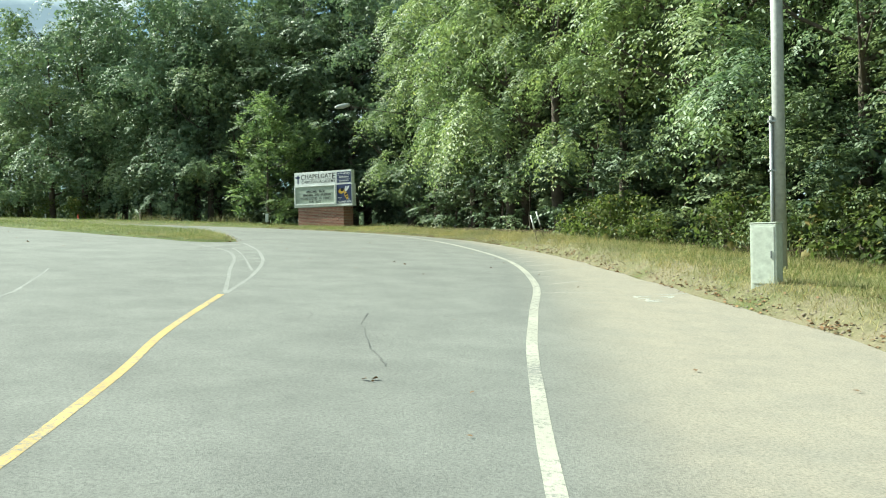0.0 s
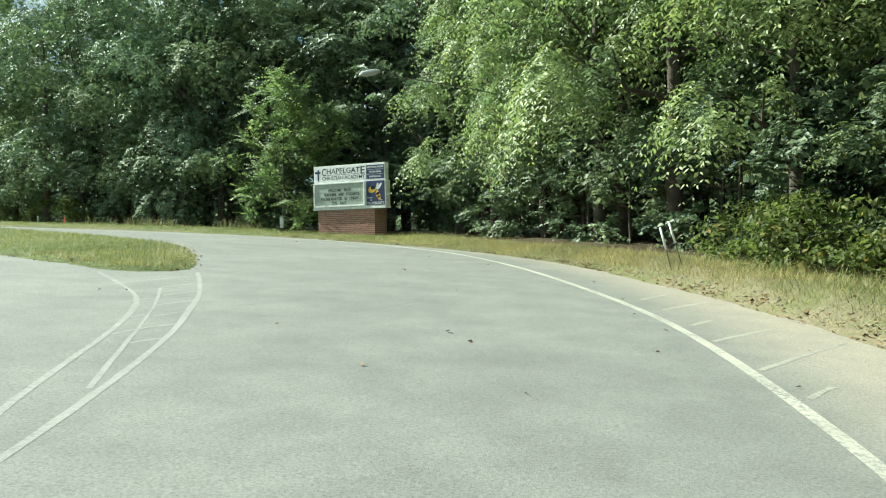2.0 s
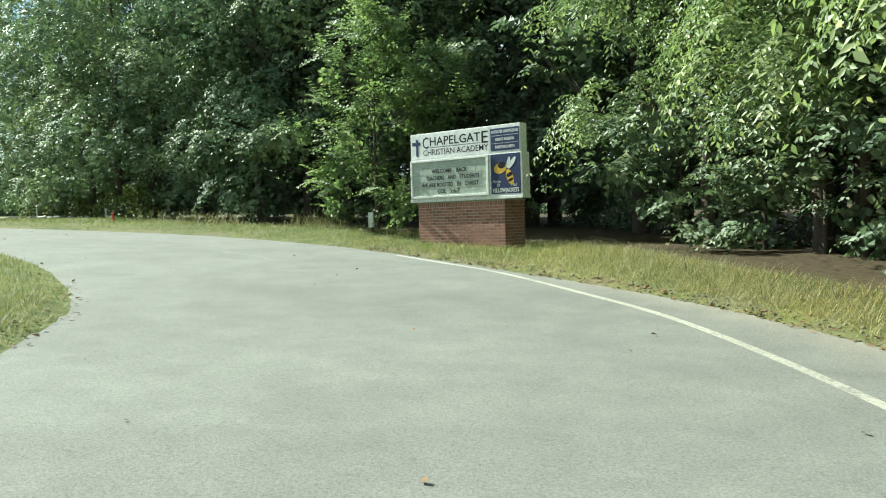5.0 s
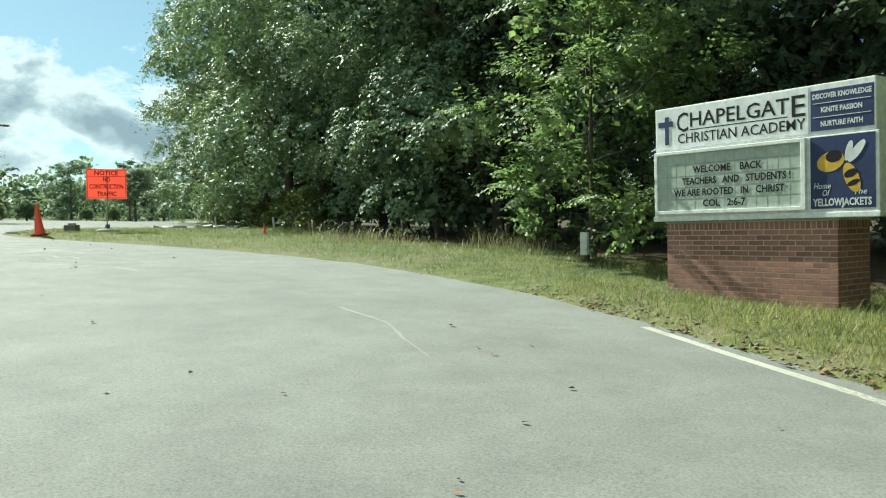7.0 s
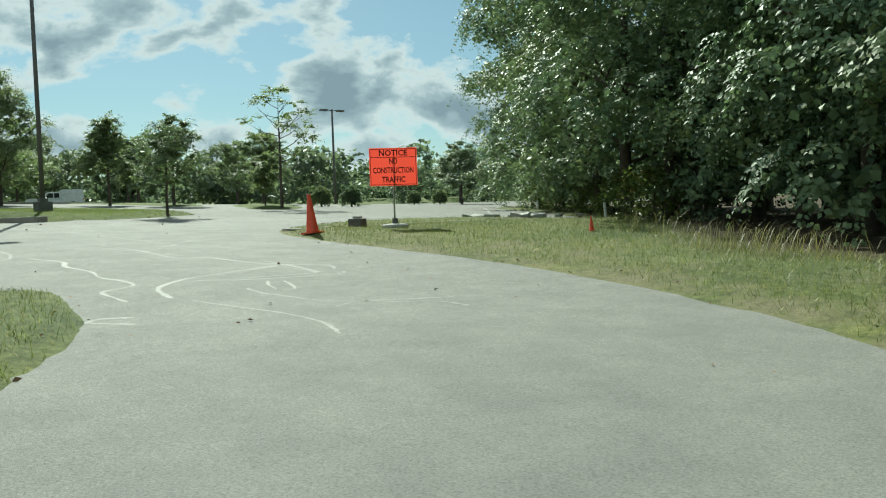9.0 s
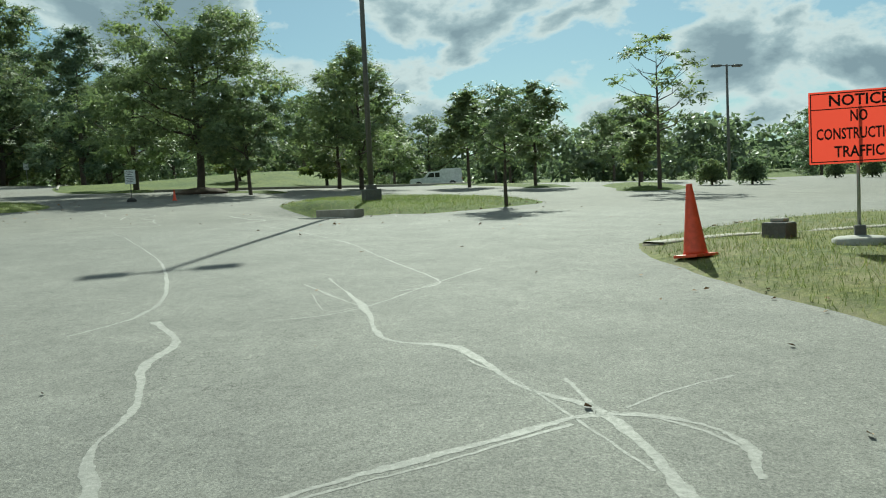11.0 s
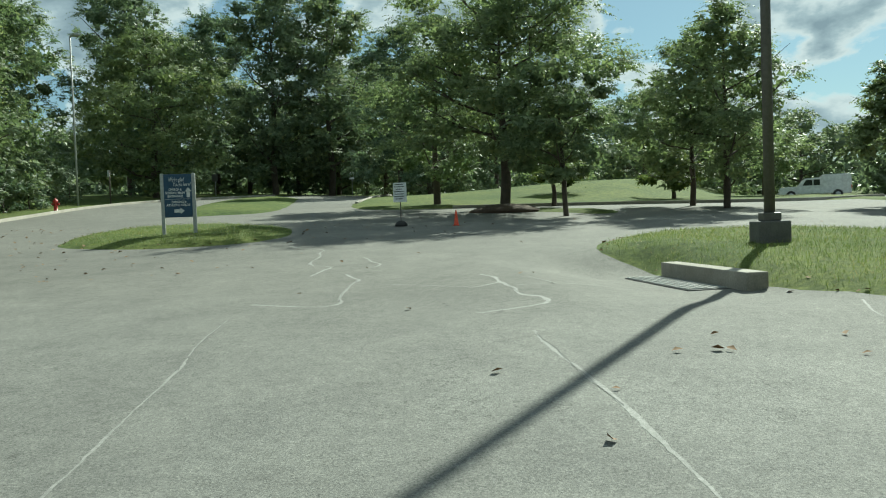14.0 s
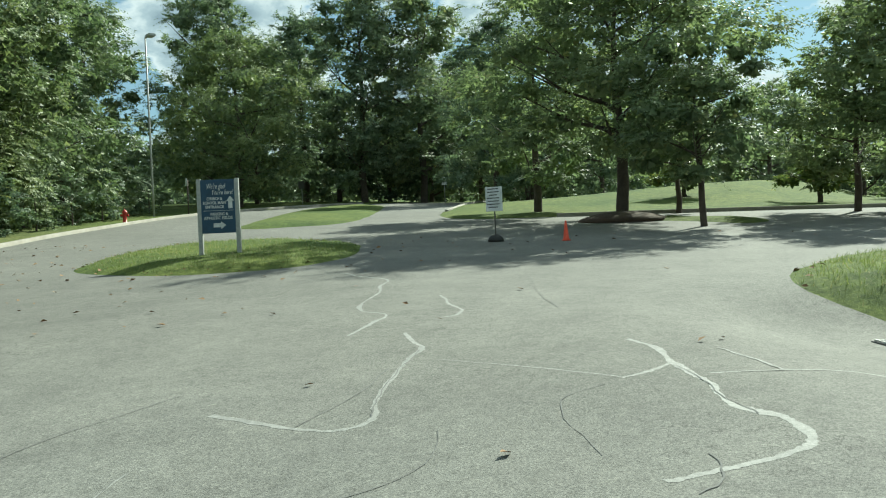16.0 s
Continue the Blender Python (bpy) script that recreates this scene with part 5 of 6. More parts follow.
def direction_sign():
    """Blue sign between two grey posts."""
    a = math.degrees(math.atan2(24.99 - 24.22, -49.56 + 49.285))
    top = thing("direction_sign", pose(-49.42, 24.6, float(earth(-49.42, 24.6)) + 0.13, 0, 0, a), "dark blue direction sign between two grey posts on the grass", "sign")
    w = 0.41
    for s in (-1, 1):
        part("post", boxed(s * w - 0.045, s * w + 0.045, -0.045, 0.045, -0.35, 1.60, 0.008), M["pole_grey"], top, "grey metal post")
    panel = part("panel", boxed(-w + 0.046, w - 0.046, -0.05, 0.03, 0.42, 1.58, 0.006), M["blue"], top, "dark blue panel with white words and arrows")
    wide = 2 * w - 0.10
    on = lambda x, z: pose(x, -0.054, z, 90, 0, 0)
    ink = M["letter_white"]
    lettering("lettering", "We're glad", 0.16, on(-0.04, 1.43), ink, panel, width=0.40, shear=0.35, depth=0.003)
    lettering("lettering", "You're here!", 0.15, on(0.10, 1.30), ink, panel, width=0.46, shear=0.35, depth=0.003)
    for z, words, x, tw in ((1.165, "CHURCH &", -0.07, 0.34), (1.075, "SCHOOL MAIN", -0.07, 0.50), (0.985, "ENTRANCE", -0.07, 0.40), (0.83, "PARKING &", 0.02, 0.38), (0.745, "ATHLETIC FIELDS", 0.0, 0.62)):
        lettering("lettering", words, 0.09, on(x, z), ink, panel, width=tw, bold=0.002, depth=0.003)
    part("rule", boxed(-wide / 2 + 0.03, wide / 2 - 0.03, -0.056, -0.052, 0.905, 0.911), ink, panel)
    for turn, x, z in ((0, 0.27, 1.08), (-90, 0.02, 0.59)):
        bm = bmesh.new()
        pts = [(-0.045, -0.13), (0.045, -0.13), (0.045, 0.03), (0.085, 0.03), (0.0, 0.14), (-0.085, 0.03), (-0.045, 0.03)]
        face = bm.faces.new([bm.verts.new((px, pz, 0)) for px, pz in pts])
        r = bmesh.ops.extrude_face_region(bm, geom=[face])
        bmesh.ops.translate(bm, vec=(0, 0, 0.004), verts=[v for v in r["geom"] if isinstance(v, bmesh.types.BMVert)])
        part("arrow", bm, ink, panel, "white arrow", on(x, z) @ Matrix.Rotation(radians(turn), 4, "Z"))


direction_sign()


def portable_sign():
    top = thing("portable_sign", pose(-53.0, 29.8, float(land(-53.0, 29.8)), 0, 0, -72 + 180 - 22), "small white notice on a thin post in a black rubber base", "sign")
    part("base", turned(bmesh.new(), [(0.20, 0.0), (0.20, 0.05), (0.15, 0.12), (0.07, 0.17), (0.04, 0.17)], 8), M["rubber"], top, "black rubber base")
    part("post", tube(bmesh.new(), [(0, 0, 0.15), (0, 0, 1.28)], [0.016, 0.016], 8), M["bronze"], top)
    panel = part("panel", boxed(-0.21, 0.21, -0.028, -0.017, 0.72, 1.30, 0.004), M["sign_face"], top, "white panel with dark printed lines")
    for k, w in enumerate((0.26, 0.30, 0.20, 0.32, 0.28, 0.32, 0.24)):
        part("printed_line", boxed(-w / 2 - 0.02, w / 2 - 0.02, -0.031, -0.028, 1.24 - k * 0.072, 1.26 - k * 0.072), M["letter_black"], panel)


portable_sign()


def utility_cabinet():
    x, y = 4.5, 11.85
    top = thing("utility_cabinet", pose(x, y, float(land(x, y)) + 0.22, 0, 0, -32), "pale green metal utility cabinet on the verge", "utility cabinet")
    part("body", boxed(-0.17, 0.17, -0.17, 0.17, -0.12, 0.86, 0.012), M["cabinet_green"], top)
    part("lid", boxed(-0.174, 0.174, -0.174, 0.174, 0.862, 0.88, 0.008), M["cabinet_green"], top)
    part("door", boxed(-0.14, 0.14, -0.18, -0.168, 0.06, 0.82, 0.004), M["cabinet_green"], top)
    part("latch", boxed(0.09, 0.11, -0.194, -0.178, 0.40, 0.50, 0.004), M["steel"], top)


utility_cabinet()


def utility_pole():
    x, y = 5.5, 14.2
    top = thing("utility_pole", pose(x, y, grass_spot(x, y) - 0.1, 0, 0, 0), "tall grey pole with a conduit beside the green cabinet", "pole")
    part("pole", tube(bmesh.new(), [(0, 0, -0.3), (0, 0, 4), (-0.04, 0, 8.5)], [0.105, 0.098, 0.085], 12), M["pole_grey"], top)
    part("conduit", tube(bmesh.new(), [(-0.13, -0.03, -0.2), (-0.13, -0.03, 2.6)], [0.03, 0.03], 8), M["steel"], top)
    for z in (0.7, 1.7, 2.5):
        part("strap", boxed(-0.17, -0.02, -0.07, 0.03, z, z + 0.03), M["steel"], top)


utility_pole()


def hydrant():
    x, y = -66.2, 7.85
    top = thing("fire_hydrant", pose(x, y, 4.80, 0, 0, 30), "red fire hydrant beside the kerb", "hydrant")
    part("barrel", turned(bmesh.new(), [(0.15, -0.1), (0.15, 0.04), (0.10, 0.05), (0.095, 0.50), (0.13, 0.52), (0.13, 0.56), (0.11, 0.60), (0.05, 0.68), (0.025, 0.69), (0.025, 0.74)], 16), M["hydrant_red"], top)
    for s in (-1, 1):
        part("nozzle", turned(bmesh.new(), [(0.05, 0.08), (0.05, 0.15), (0.06, 0.15), (0.06, 0.18)], 10), M["hydrant_red"], top, at=pose(0, 0, 0.42, 90 * s, 0, 0))


hydrant()


def kerb(points, name="kerb", width=0.16, height=0.14, label="pale concrete kerb along the road edge"):
    p = rounded(points, 6, False)
    d = np.gradient(p, axis=0)
    d /= np.linalg.norm(d, axis=1)[:, None]
    n = np.stack([-d[:, 1], d[:, 0]], 1)
    z = land(p[:, 0], p[:, 1])
    rows = []
    for off, up in ((-width / 2, -0.15), (-width / 2, height - 0.02), (-width / 2 + 0.02, height), (width / 2 - 0.03, height), (width / 2, height - 0.03), (width / 2, -0.15)):
        rows.append(np.column_stack([p + n * off, z + up]))
    v = np.stack(rows, 1)
    k, m = v.shape[:2]
    i = np.arange(k * m).reshape(k, m)
    q = np.stack([i[:-1, :-1], i[1:, :-1], i[1:, 1:], i[:-1, 1:]], -1).reshape(-1, 4)
    ends = [[i[e, 0], i[e, 1], i[e, 4], i[e, 5]] for e in (0, -1)]
    ob = new(name, raw_mesh(name, v.reshape(-1, 3), np.concatenate([q, np.array(ends)]), M["kerb_concrete"]))
    return tagged(ob, label, "kerb", kind="structure")


kerb([(-28.7, 41.25), (-29.15, 42.7), (-29.1, 44.1), (-29.35, 46.5), (-29.5, 48.8), (-29.2, 50.2)], "gutter", 0.46, 0.085, "flat pale concrete gutter strip across the corner grass")
kerb([(-46, 15.5), (-54.2, 12.6), (-61.4, 9.6), (-75, 6.2), (-92, 8.4)])
kerb([(-64.4, 29.0), (-66.4, 36), (-68.4, 44), (-76, 49.4)])
kerb([(-71, 22.4), (-92, 17.4), (-104, 15.3)])


# concrete inlet block over the storm drain
inlet = thing("drain_inlet", pose(-41.83, 37.37, 2.65, 0, 0, 19.6), "long concrete drain inlet block with an iron grate beside the grass", "drain")
part("slab", boxed(-1.44, 1.44, 0.0, 0.30, -0.3, 0.245, 0.02), M["kerb_concrete"], inlet, "weathered concrete block")
# solid dark slab: its colour stands in for the shade below the grate
part("pit", boxed(-1.42, 1.02, -0.62, -0.04, -0.2, 0.008), M["dark_concrete"], inlet, "dark slab standing in for the shaded pit under the grate")
for k in range(30):
    part("grate_bar", boxed(-1.40 + k * 0.08, -1.384 + k * 0.08, -0.60, -0.06, 0.0085, 0.02), M["pole_grey"], inlet)
for k in range(6):
    part("grate_rail", boxed(-1.41, 1.0, -0.60 + k * 0.105, -0.586 + k * 0.105, 0.0205, 0.026), M["pole_grey"], inlet)


def pickup(x, y, z, turn):
    top = thing("pickup_truck", pose(x, y, z, 0, 0, turn), "white parked pickup truck with a covered bed", "truck")
    bm = bmesh.new()
    side = [(-2.65, 0.45), (-2.65, 0.95), (-2.45, 1.05), (-1.25, 1.10), (-0.75, 1.70), (0.42, 1.76), (0.50, 1.90), (0.62, 1.98), (2.55, 1.98), (2.66, 1.90), (2.70, 1.10), (2.70, 0.45)]
    left = [bm.verts.new((px, -0.92, pz)) for px, pz in side]
    right = [bm.verts.new((px, 0.92, pz)) for px, pz in side]
    bm.faces.new(left)
    bm.faces.new(right[::-1])
    for k in range(len(side)):
        bm.faces.new((left[k], right[k], right[(k + 1) % len(side)], left[(k + 1) % len(side)]))
    bmesh.ops.recalc_face_normals(bm, faces=bm.faces)
    bmesh.ops.bevel(bm, geom=list(bm.edges), offset=0.05, segments=2, affect="EDGES")
    part("body", bm, M["car_white"], top)
    for s in (-1, 1):
        for x0, x1 in ((-0.78, -0.15), (-0.08, 0.40)):
            bm = bmesh.new()
            cut = 0.30 if x0 == -0.78 else 0.0
            f = [(x0 - cut * 0.4, 1.14), (x1, 1.14), (x1, 1.60), (x0 + cut * 0.6, 1.60)]
            a = [bm.verts.new((px, s * 0.925, pz)) for px, pz in f]
            b = [bm.verts.new((px, s * 0.90, pz)) for px, pz in f]
            bm.faces.new(a)
            for k in range(4):
                bm.faces.new((a[k], b[k], b[(k + 1) % 4], a[(k + 1) % 4]))
            part("window", bm, M["glass_dark"], top)
        for wx in (-1.75, 1.70):
            w = part("wheel", turned(bmesh.new(), [(0.36, -0.12), (0.38, -0.08), (0.38, 0.08), (0.36, 0.12), (0.24, 0.12)], 20), M["rubber"], top, at=pose(wx, s * 0.84, 0.38, 90, 0, 0))
            part("rim", turned(bmesh.new(), [(0.22, -0.125), (0.20, 0.125), (0.05, 0.13)], 16), M["steel"], w)
        part("headlight", boxed(-2.67, -2.60, s * 0.70 - 0.14, s * 0.70 + 0.14, 0.74, 0.92, 0.02), M["sign_white"], top)
        part("tail_light", boxed(2.66, 2.72, s * 0.80 - 0.09, s * 0.80 + 0.09, 0.80, 1.10, 0.02), M["lamp_glass"], top)
    part("bumper", boxed(-2.74, -2.62, -0.88, 0.88, 0.42, 0.62, 0.03), M["steel"], top)


pickup(-101.2, 51.3, 4.32, 82)

# mulch mound round the oak's foot
mound = thing("mulch_mound", pose(-60.9, 31.8, float(land(-60.9, 31.8))), "round mound of dark bark mulch at the foot of the oak", "mulch")
part("mound", turned(bmesh.new(), [(1.5, -0.05), (1.35, 0.08), (0.9, 0.22), (0.3, 0.30)], 24), M["mulch"], mound)

# thin dark post with a pale plate beside the drive
plate = thing("marker_sign", pose(-75.0, 5.0, float(earth(-75.0, 5.0)) - 0.1, 0, 0, 60), "thin dark post with a small pale plate beside the drive", "sign")
part("post", tube(bmesh.new(), [(0, 0, -0.2), (0, 0, 2.1)], [0.05, 0.05], 8), M["wood_post"], plate)
part("plate", boxed(-0.12, 0.12, -0.075, -0.055, 1.75, 2.2, 0.01), M["letter_white"], plate, "pale plate")
for sx, sy, w, h, top_z, mat_name in ((-92.0, 3.2, 0.62, 0.6, 1.9, "dark_concrete"), (-97.0, 13.4, 0.5, 0.62, 2.1, "sign_white")):
    far_sign = thing("road_sign", pose(sx, sy, float(earth(sx, sy)) - 0.1, 0, 0, 75), "small far road sign on a thin post", "sign")
    part("post", tube(bmesh.new(), [(0, 0, -0.2), (0, 0, top_z)], [0.035, 0.035], 6), M["steel"], far_sign)
    part("panel", boxed(-w / 2, w / 2, -0.05, -0.036, top_z - h, top_z, 0.004), M[mat_name], far_sign)

# thin leaning stakes with white sleeves at the edge of the wood
for px, py, lean in ((2.06, 22.3, 13), (2.24, 22.4, 15)):
    pipe = thing("marker_stake", pose(px, py, grass_spot(px, py) - 0.05, -6, -lean, 0), "thin leaning stake with a white sleeve by the wood", "stake", "leaning stakes")
    part("stake", tube(bmesh.new(), [(0, 0, -0.2), (0, 0, 0.78)], [0.009, 0.008], 6), M["wood_post"], pipe)
    part("sleeve", tube(bmesh.new(), [(0, 0, 0.40), (0, 0, 0.78)], [0.019, 0.019], 8), M["sign_white"], pipe, "white sleeve")

# round clipped shrubs along the car park
for sx, sy, size in ((-53.3, 55.8, 1.0), (-52.5, 57.4, 1.05), (-62.4, 69.0, 0.9), (-61.2, 70.6, 0.95)):
    tree("clipped_shrub", sx, sy, float(earth(sx, sy)) - 0.08, 61, 1.15 * size, 0.68 * size, 0.18, 0.05, "leaf_oak", 0.11, 4200, "round clipped dark green shrub in the car park", "shrub", shape=egg, count=26, clump=0.5,
         group="clipped shrubs", limb_count=5, fill=0.4)

# low stone block on the corner grass
block = thing("stone_block", pose(-28.4, 43.1, grass_spot(-28.4, 43.1) - 0.04, 0, 0, 25), "low dark concrete block on the corner grass", "block")
part("block", boxed(-0.2, 0.2, -0.15, 0.15, 0, 0.27, 0.03), M["dark_concrete"], block)
part("cap", boxed(-0.1, 0.12, -0.08, 0.08, 0.272, 0.33, 0.02), M["concrete"], block, "pale lump on the block")

# small meter box on a stake near the sign
meter = thing("meter_box", pose(-10.0, 40.2, grass_spot(-10.0, 40.2) + 0.02, 0, 0, -15), "small white meter box on a stake beside the shrubs", "meter box")
part("stake", boxed(-0.04, 0.04, 0.02, 0.07, -0.2, 0.5), M["wood_post"], meter)
part("box", boxed(-0.075, 0.075, -0.06, 0.02, 0.12, 0.53, 0.012), M["sign_white"], meter)


# ---- trees of the car park and beyond ----
def lot_tree(x, y, seed, height, radius, low, label, **more):
    base = dict(girth=0.11, leaf="leaf_oak", leaf_size=0.17, total=9000, shape=dome, group="car park trees", lobes=22, grow=0.9, limb_count=10, pinnate=5, reach=0.5, wide=0.55, sag=(0.05, 0.5), flat=0.6, slim=True, inner=80,
                inner_size=0.24, spine=2)
    base.update(more)
    return tree("tree", x, y, float(earth(x, y)) - 0.12, seed, height, radius, low, label=label, **base)


lot_tree(-60.9, 31.8, 31, 9.0, 4.3, 2.3, "large spreading oak over the car park road", girth=0.19, leaf_size=0.14, limb_count=20, total=46000, shape=broad, lobes=46, grow=0.85, reach=0.7, flat=0.45, inner=140)
lot_tree(-57.0, 34.42, 32, 5.1, 2.0, 1.3, "slim leaning tree beside the oak", girth=0.085, lean=(0.1, -0.25), total=12000, leaf_size=0.12, shape=broad, lobes=24)
lot_tree(-68.0, 27.5, 33, 7.2, 2.7, 1.4, "dark oak behind the cross road", girth=0.17, total=16000, shape=broad, lobes=28)
lot_tree(-65.5, 33.3, 48, 3.9, 1.6, 1.4, "small oak on the bank behind the road", girth=0.1, total=7000, lobes=16)
lot_tree(-61.2, 40.0, 34, 7.3, 2.7, 1.2, "green tree with a slender trunk by the car park", girth=0.12, shape=egg, total=20000, leaf_size=0.145, lobes=32, reach=0.6)
lot_tree(-63.9, 39.0, 47, 6.7, 2.3, 1.1, "slender green tree by the car park", girth=0.11, shape=egg, total=11000, lobes=22)
lot_tree(-61.2, 45.85, 35, 5.1, 1.8, 1.4, "young upright tree in a car park island", shape=cone_shape, girth=0.09)
lot_tree(-73.4, 50.5, 36, 4.7, 1.6, 1.3, "young tree in a car park island", leaf="leaf_wood", girth=0.09)
lot_tree(-58.0, 48.6, 49, 5.2, 1.6, 1.3, "young tree with twin leaders in a car park island", girth=0.09, leaf="leaf_locust")
lot_tree(-48.4, 50.8, 37, 6.3, 1.75, 2.5, "thin-leaved tree with bare limbs in a car park island", total=2300, leaf_size=0.17, girth=0.085, lobes=15, grow=0.75, inner=3, spine=0, limb_count=16, flat=0.4)
lot_tree(-51.0, 51.1, 38, 2.9, 0.85, 0.9, "small young tree in a car park island", total=2500, girth=0.045, lobes=10)
lot_tree(-40.6, 42.28, 50, 3.45, 0.95, 1.35, "small young tree with a bare slender trunk on the grass island", total=4200, girth=0.055, leaf_size=0.11, lobes=16, inner=16, inner_size=0.2, leaf="leaf_locust", grow=0.8)
lot_tree(-66.0, 58.0, 39, 5.2, 1.9, 1.5, "young tree in the car park")
lot_tree(-78.0, 86.0, 40, 6.4, 2.6, 1.5, "round tree at the far side of the car park", leaf="leaf_wood")
lot_tree(-60.7, 72.4, 41, 4.2, 1.9, 1.3, "round tree at the far side of the car park", leaf="leaf_wood")
lot_tree(-80.0, 62.0, 42, 5.6, 2.3, 1.5, "tree at the far side of the car park")
lot_tree(-84.0, 54.5, 43, 5.8, 2.5, 1.5, "tree at the far side of the car park")
lot_tree(-76.0, 33.0, 44, 2.0, 1.4, 0.5, "low spreading tree on the grass bank", leaf="leaf_shrub", total=4000, lobes=12)
lot_tree(-73.5, 38.8, 45, 2.5, 1.5, 0.6, "low spreading tree on the grass bank", leaf="leaf_shrub", total=5000, lobes=12)
lot_tree(-82.0, 44.5, 46, 5.0, 2.2, 1.2, "tree on the grass bank")
# the trees left of the drive
lot_tree(-86.0, 1.4, 51, 12.4, 5.9, 0.6, "large round light green tree beside the drive", leaf="leaf_locust", leaf_size=0.18, girth=0.24, total=44000, lobes=46, grow=0.8, shape=dome, group="drive trees", reach=0.8, flat=0.55, inner=140, inner_size=0.34, spine=3)

# rubble along the broken edge of the paving, white posts and a small cone before the wood
pile = thing("rubble", pose(-30.9, 50.9, float(land(-30.9, 50.9)), 0, 0, 20), "low scatter of broken concrete at the paving's edge", "rubble")
for k in range(22):
    dice = random.Random(300 + k)
    bm = boxed(-0.17, 0.17, -0.12, 0.12, -0.06, 0.08, 0.02)
    bmesh.ops.transform(bm, matrix=pose(dice.uniform(-1.9, 2.6), dice.uniform(-0.5, 0.4), 0.06, dice.uniform(-18, 18), dice.uniform(-18, 18), dice.uniform(0, 180)) @ Matrix.Scale(dice.uniform(0.5, 1.4), 4), verts=bm.verts)
    part("chunk", bm, M["concrete"], pile)
for px, py, tall in ((-27.4, 51.6, 0.5), (-36.9, 57.8, 0.45)):
    post = thing("marker_post", pose(px, py, grass_spot(px, py) - 0.05, 2, -3, 0), "short white marker post at the edge of the wood", "post", "white posts")
    part("post", boxed(-0.035, 0.035, -0.03, 0.03, -0.1, tall, 0.008), M["sign_white"], post)
    part("cap", boxed(-0.045, 0.045, -0.04, 0.04, tall + 0.001, tall + 0.03, 0.01), M["sign_white"], post)
cone(-21.9, 44.95, 0.32, -2)
ribbon("parking_line", [(-35.6, 53.8), (-39.5, 57.0), (-44.2, 60.7)], 0.10, M["faded_line"], "faded white parking line on the far asphalt")


def street_lamp():
    """A lamp head on an arm that reaches out of the trees."""
    top = thing("street_lamp", pose(0.7, 33.2, float(earth(-1.0, 32.3)) - 0.2, 0, 0, 0), "pale street lamp head on an arm reaching out of foliage", "street lamp")
    part("pole", tube(bmesh.new(), [(0, 0, -0.2), (0, 0, 3.0), (0, 0, 5.2)], [0.09, 0.075, 0.06], 10), M["wood_post"], top)
    part("arm", tube(bmesh.new(), [(0, 0, 4.2), (-2.6, -1.8, 4.6), (-4.75, -3.55, 4.72)], [0.016, 0.013, 0.012], 8), M["wood_post"], top)
    head = bmesh.new()
    bmesh.ops.create_uvsphere(head, u_segments=16, v_segments=8, radius=1.0, matrix=Matrix.Translation((-5.0, -3.75, 4.72)) @ Matrix.Rotation(radians(43), 4, "Z") @ Matrix.Rotation(radians(-14), 4, "Y") @ Matrix.Diagonal((0.33, 0.15, 0.085, 1)))
    part("lamp_head", head, M["pole_grey"], top, "pale grey rounded lamp head")


street_lamp()
TALL = lot_tree(-97.8, 6.0, 52, 18.4, 5.0, 1.5, "tall full tree behind the drive", leaf="leaf_shade", leaf_size=0.26, total=27000, girth=0.3, lobes=46, grow=0.9, shape=dome, group="far trees", reach=0.9, inner=120, inner_size=0.42, spine=4, flat=0.75)
ROUND = lot_tree(-107.9, 4.0, 53, 9.5, 4.8, 0.3, "dark spreading tree behind the drive", leaf="leaf_shade", leaf_size=0.26, total=9000, girth=0.22, lobes=26, grow=0.85, shape=broad, group="far trees", reach=0.9, inner=90, inner_size=0.42, spine=2)
for kind, x, y, size, turn in ((TALL, -96.1, -7.3, 1.02, 80), (TALL, -104.4, -3.2, 0.95, 200), (TALL, -101.8, 9.8, 1.0, 140), (TALL, -90.5, 19.6, 0.7, 30), (TALL, -112, -12, 0.95, 300), (TALL, -118, 8, 0.85, 250), (TALL, -88, -14, 0.9, 10),
                               (ROUND, -105.9, -0.4, 1.0, 200), (ROUND, -108.2, 8.2, 1.0, 90), (ROUND, -107, 13.5, 1.0, 20), (ROUND, -93, -1.5, 0.9, 300), (ROUND, -96, 20.5, 0.85, 330),
                               (ROUND, -97, 26, 0.8, 200), (ROUND, -99, 32, 0.75, 90), (ROUND, -101, 38, 0.8, 330), (ROUND, -106, 45, 0.85, 30), (ROUND, -104, 19, 1.0, 60), (ROUND, -112, 24, 1.1, 240), (ROUND, -118, 4, 1.1, 10),
                               (ROUND, -118, 42, 0.95, 20), (ROUND, -120, 54, 0.9, 120), (ROUND, -124, 66, 0.9, 220), (ROUND, -122, 78, 0.9, 320), (ROUND, -118, 90, 0.9, 45), (ROUND, -110, 102, 0.9, 145),
                               (ROUND, -100, 110, 0.9, 245), (ROUND, -86, 114, 0.9, 345), (ROUND, -74, 118, 0.9, 75), (ROUND, -128, 48, 1.0, 60), (ROUND, -130, 36, 1.1, 160)):
    copy_thing(kind, Matrix.Translation((x, y, float(earth(x, y)) - 0.2)) @ Matrix.Rotation(radians(turn), 4, "Z") @ Matrix.Diagonal((size, size, size, 1)))
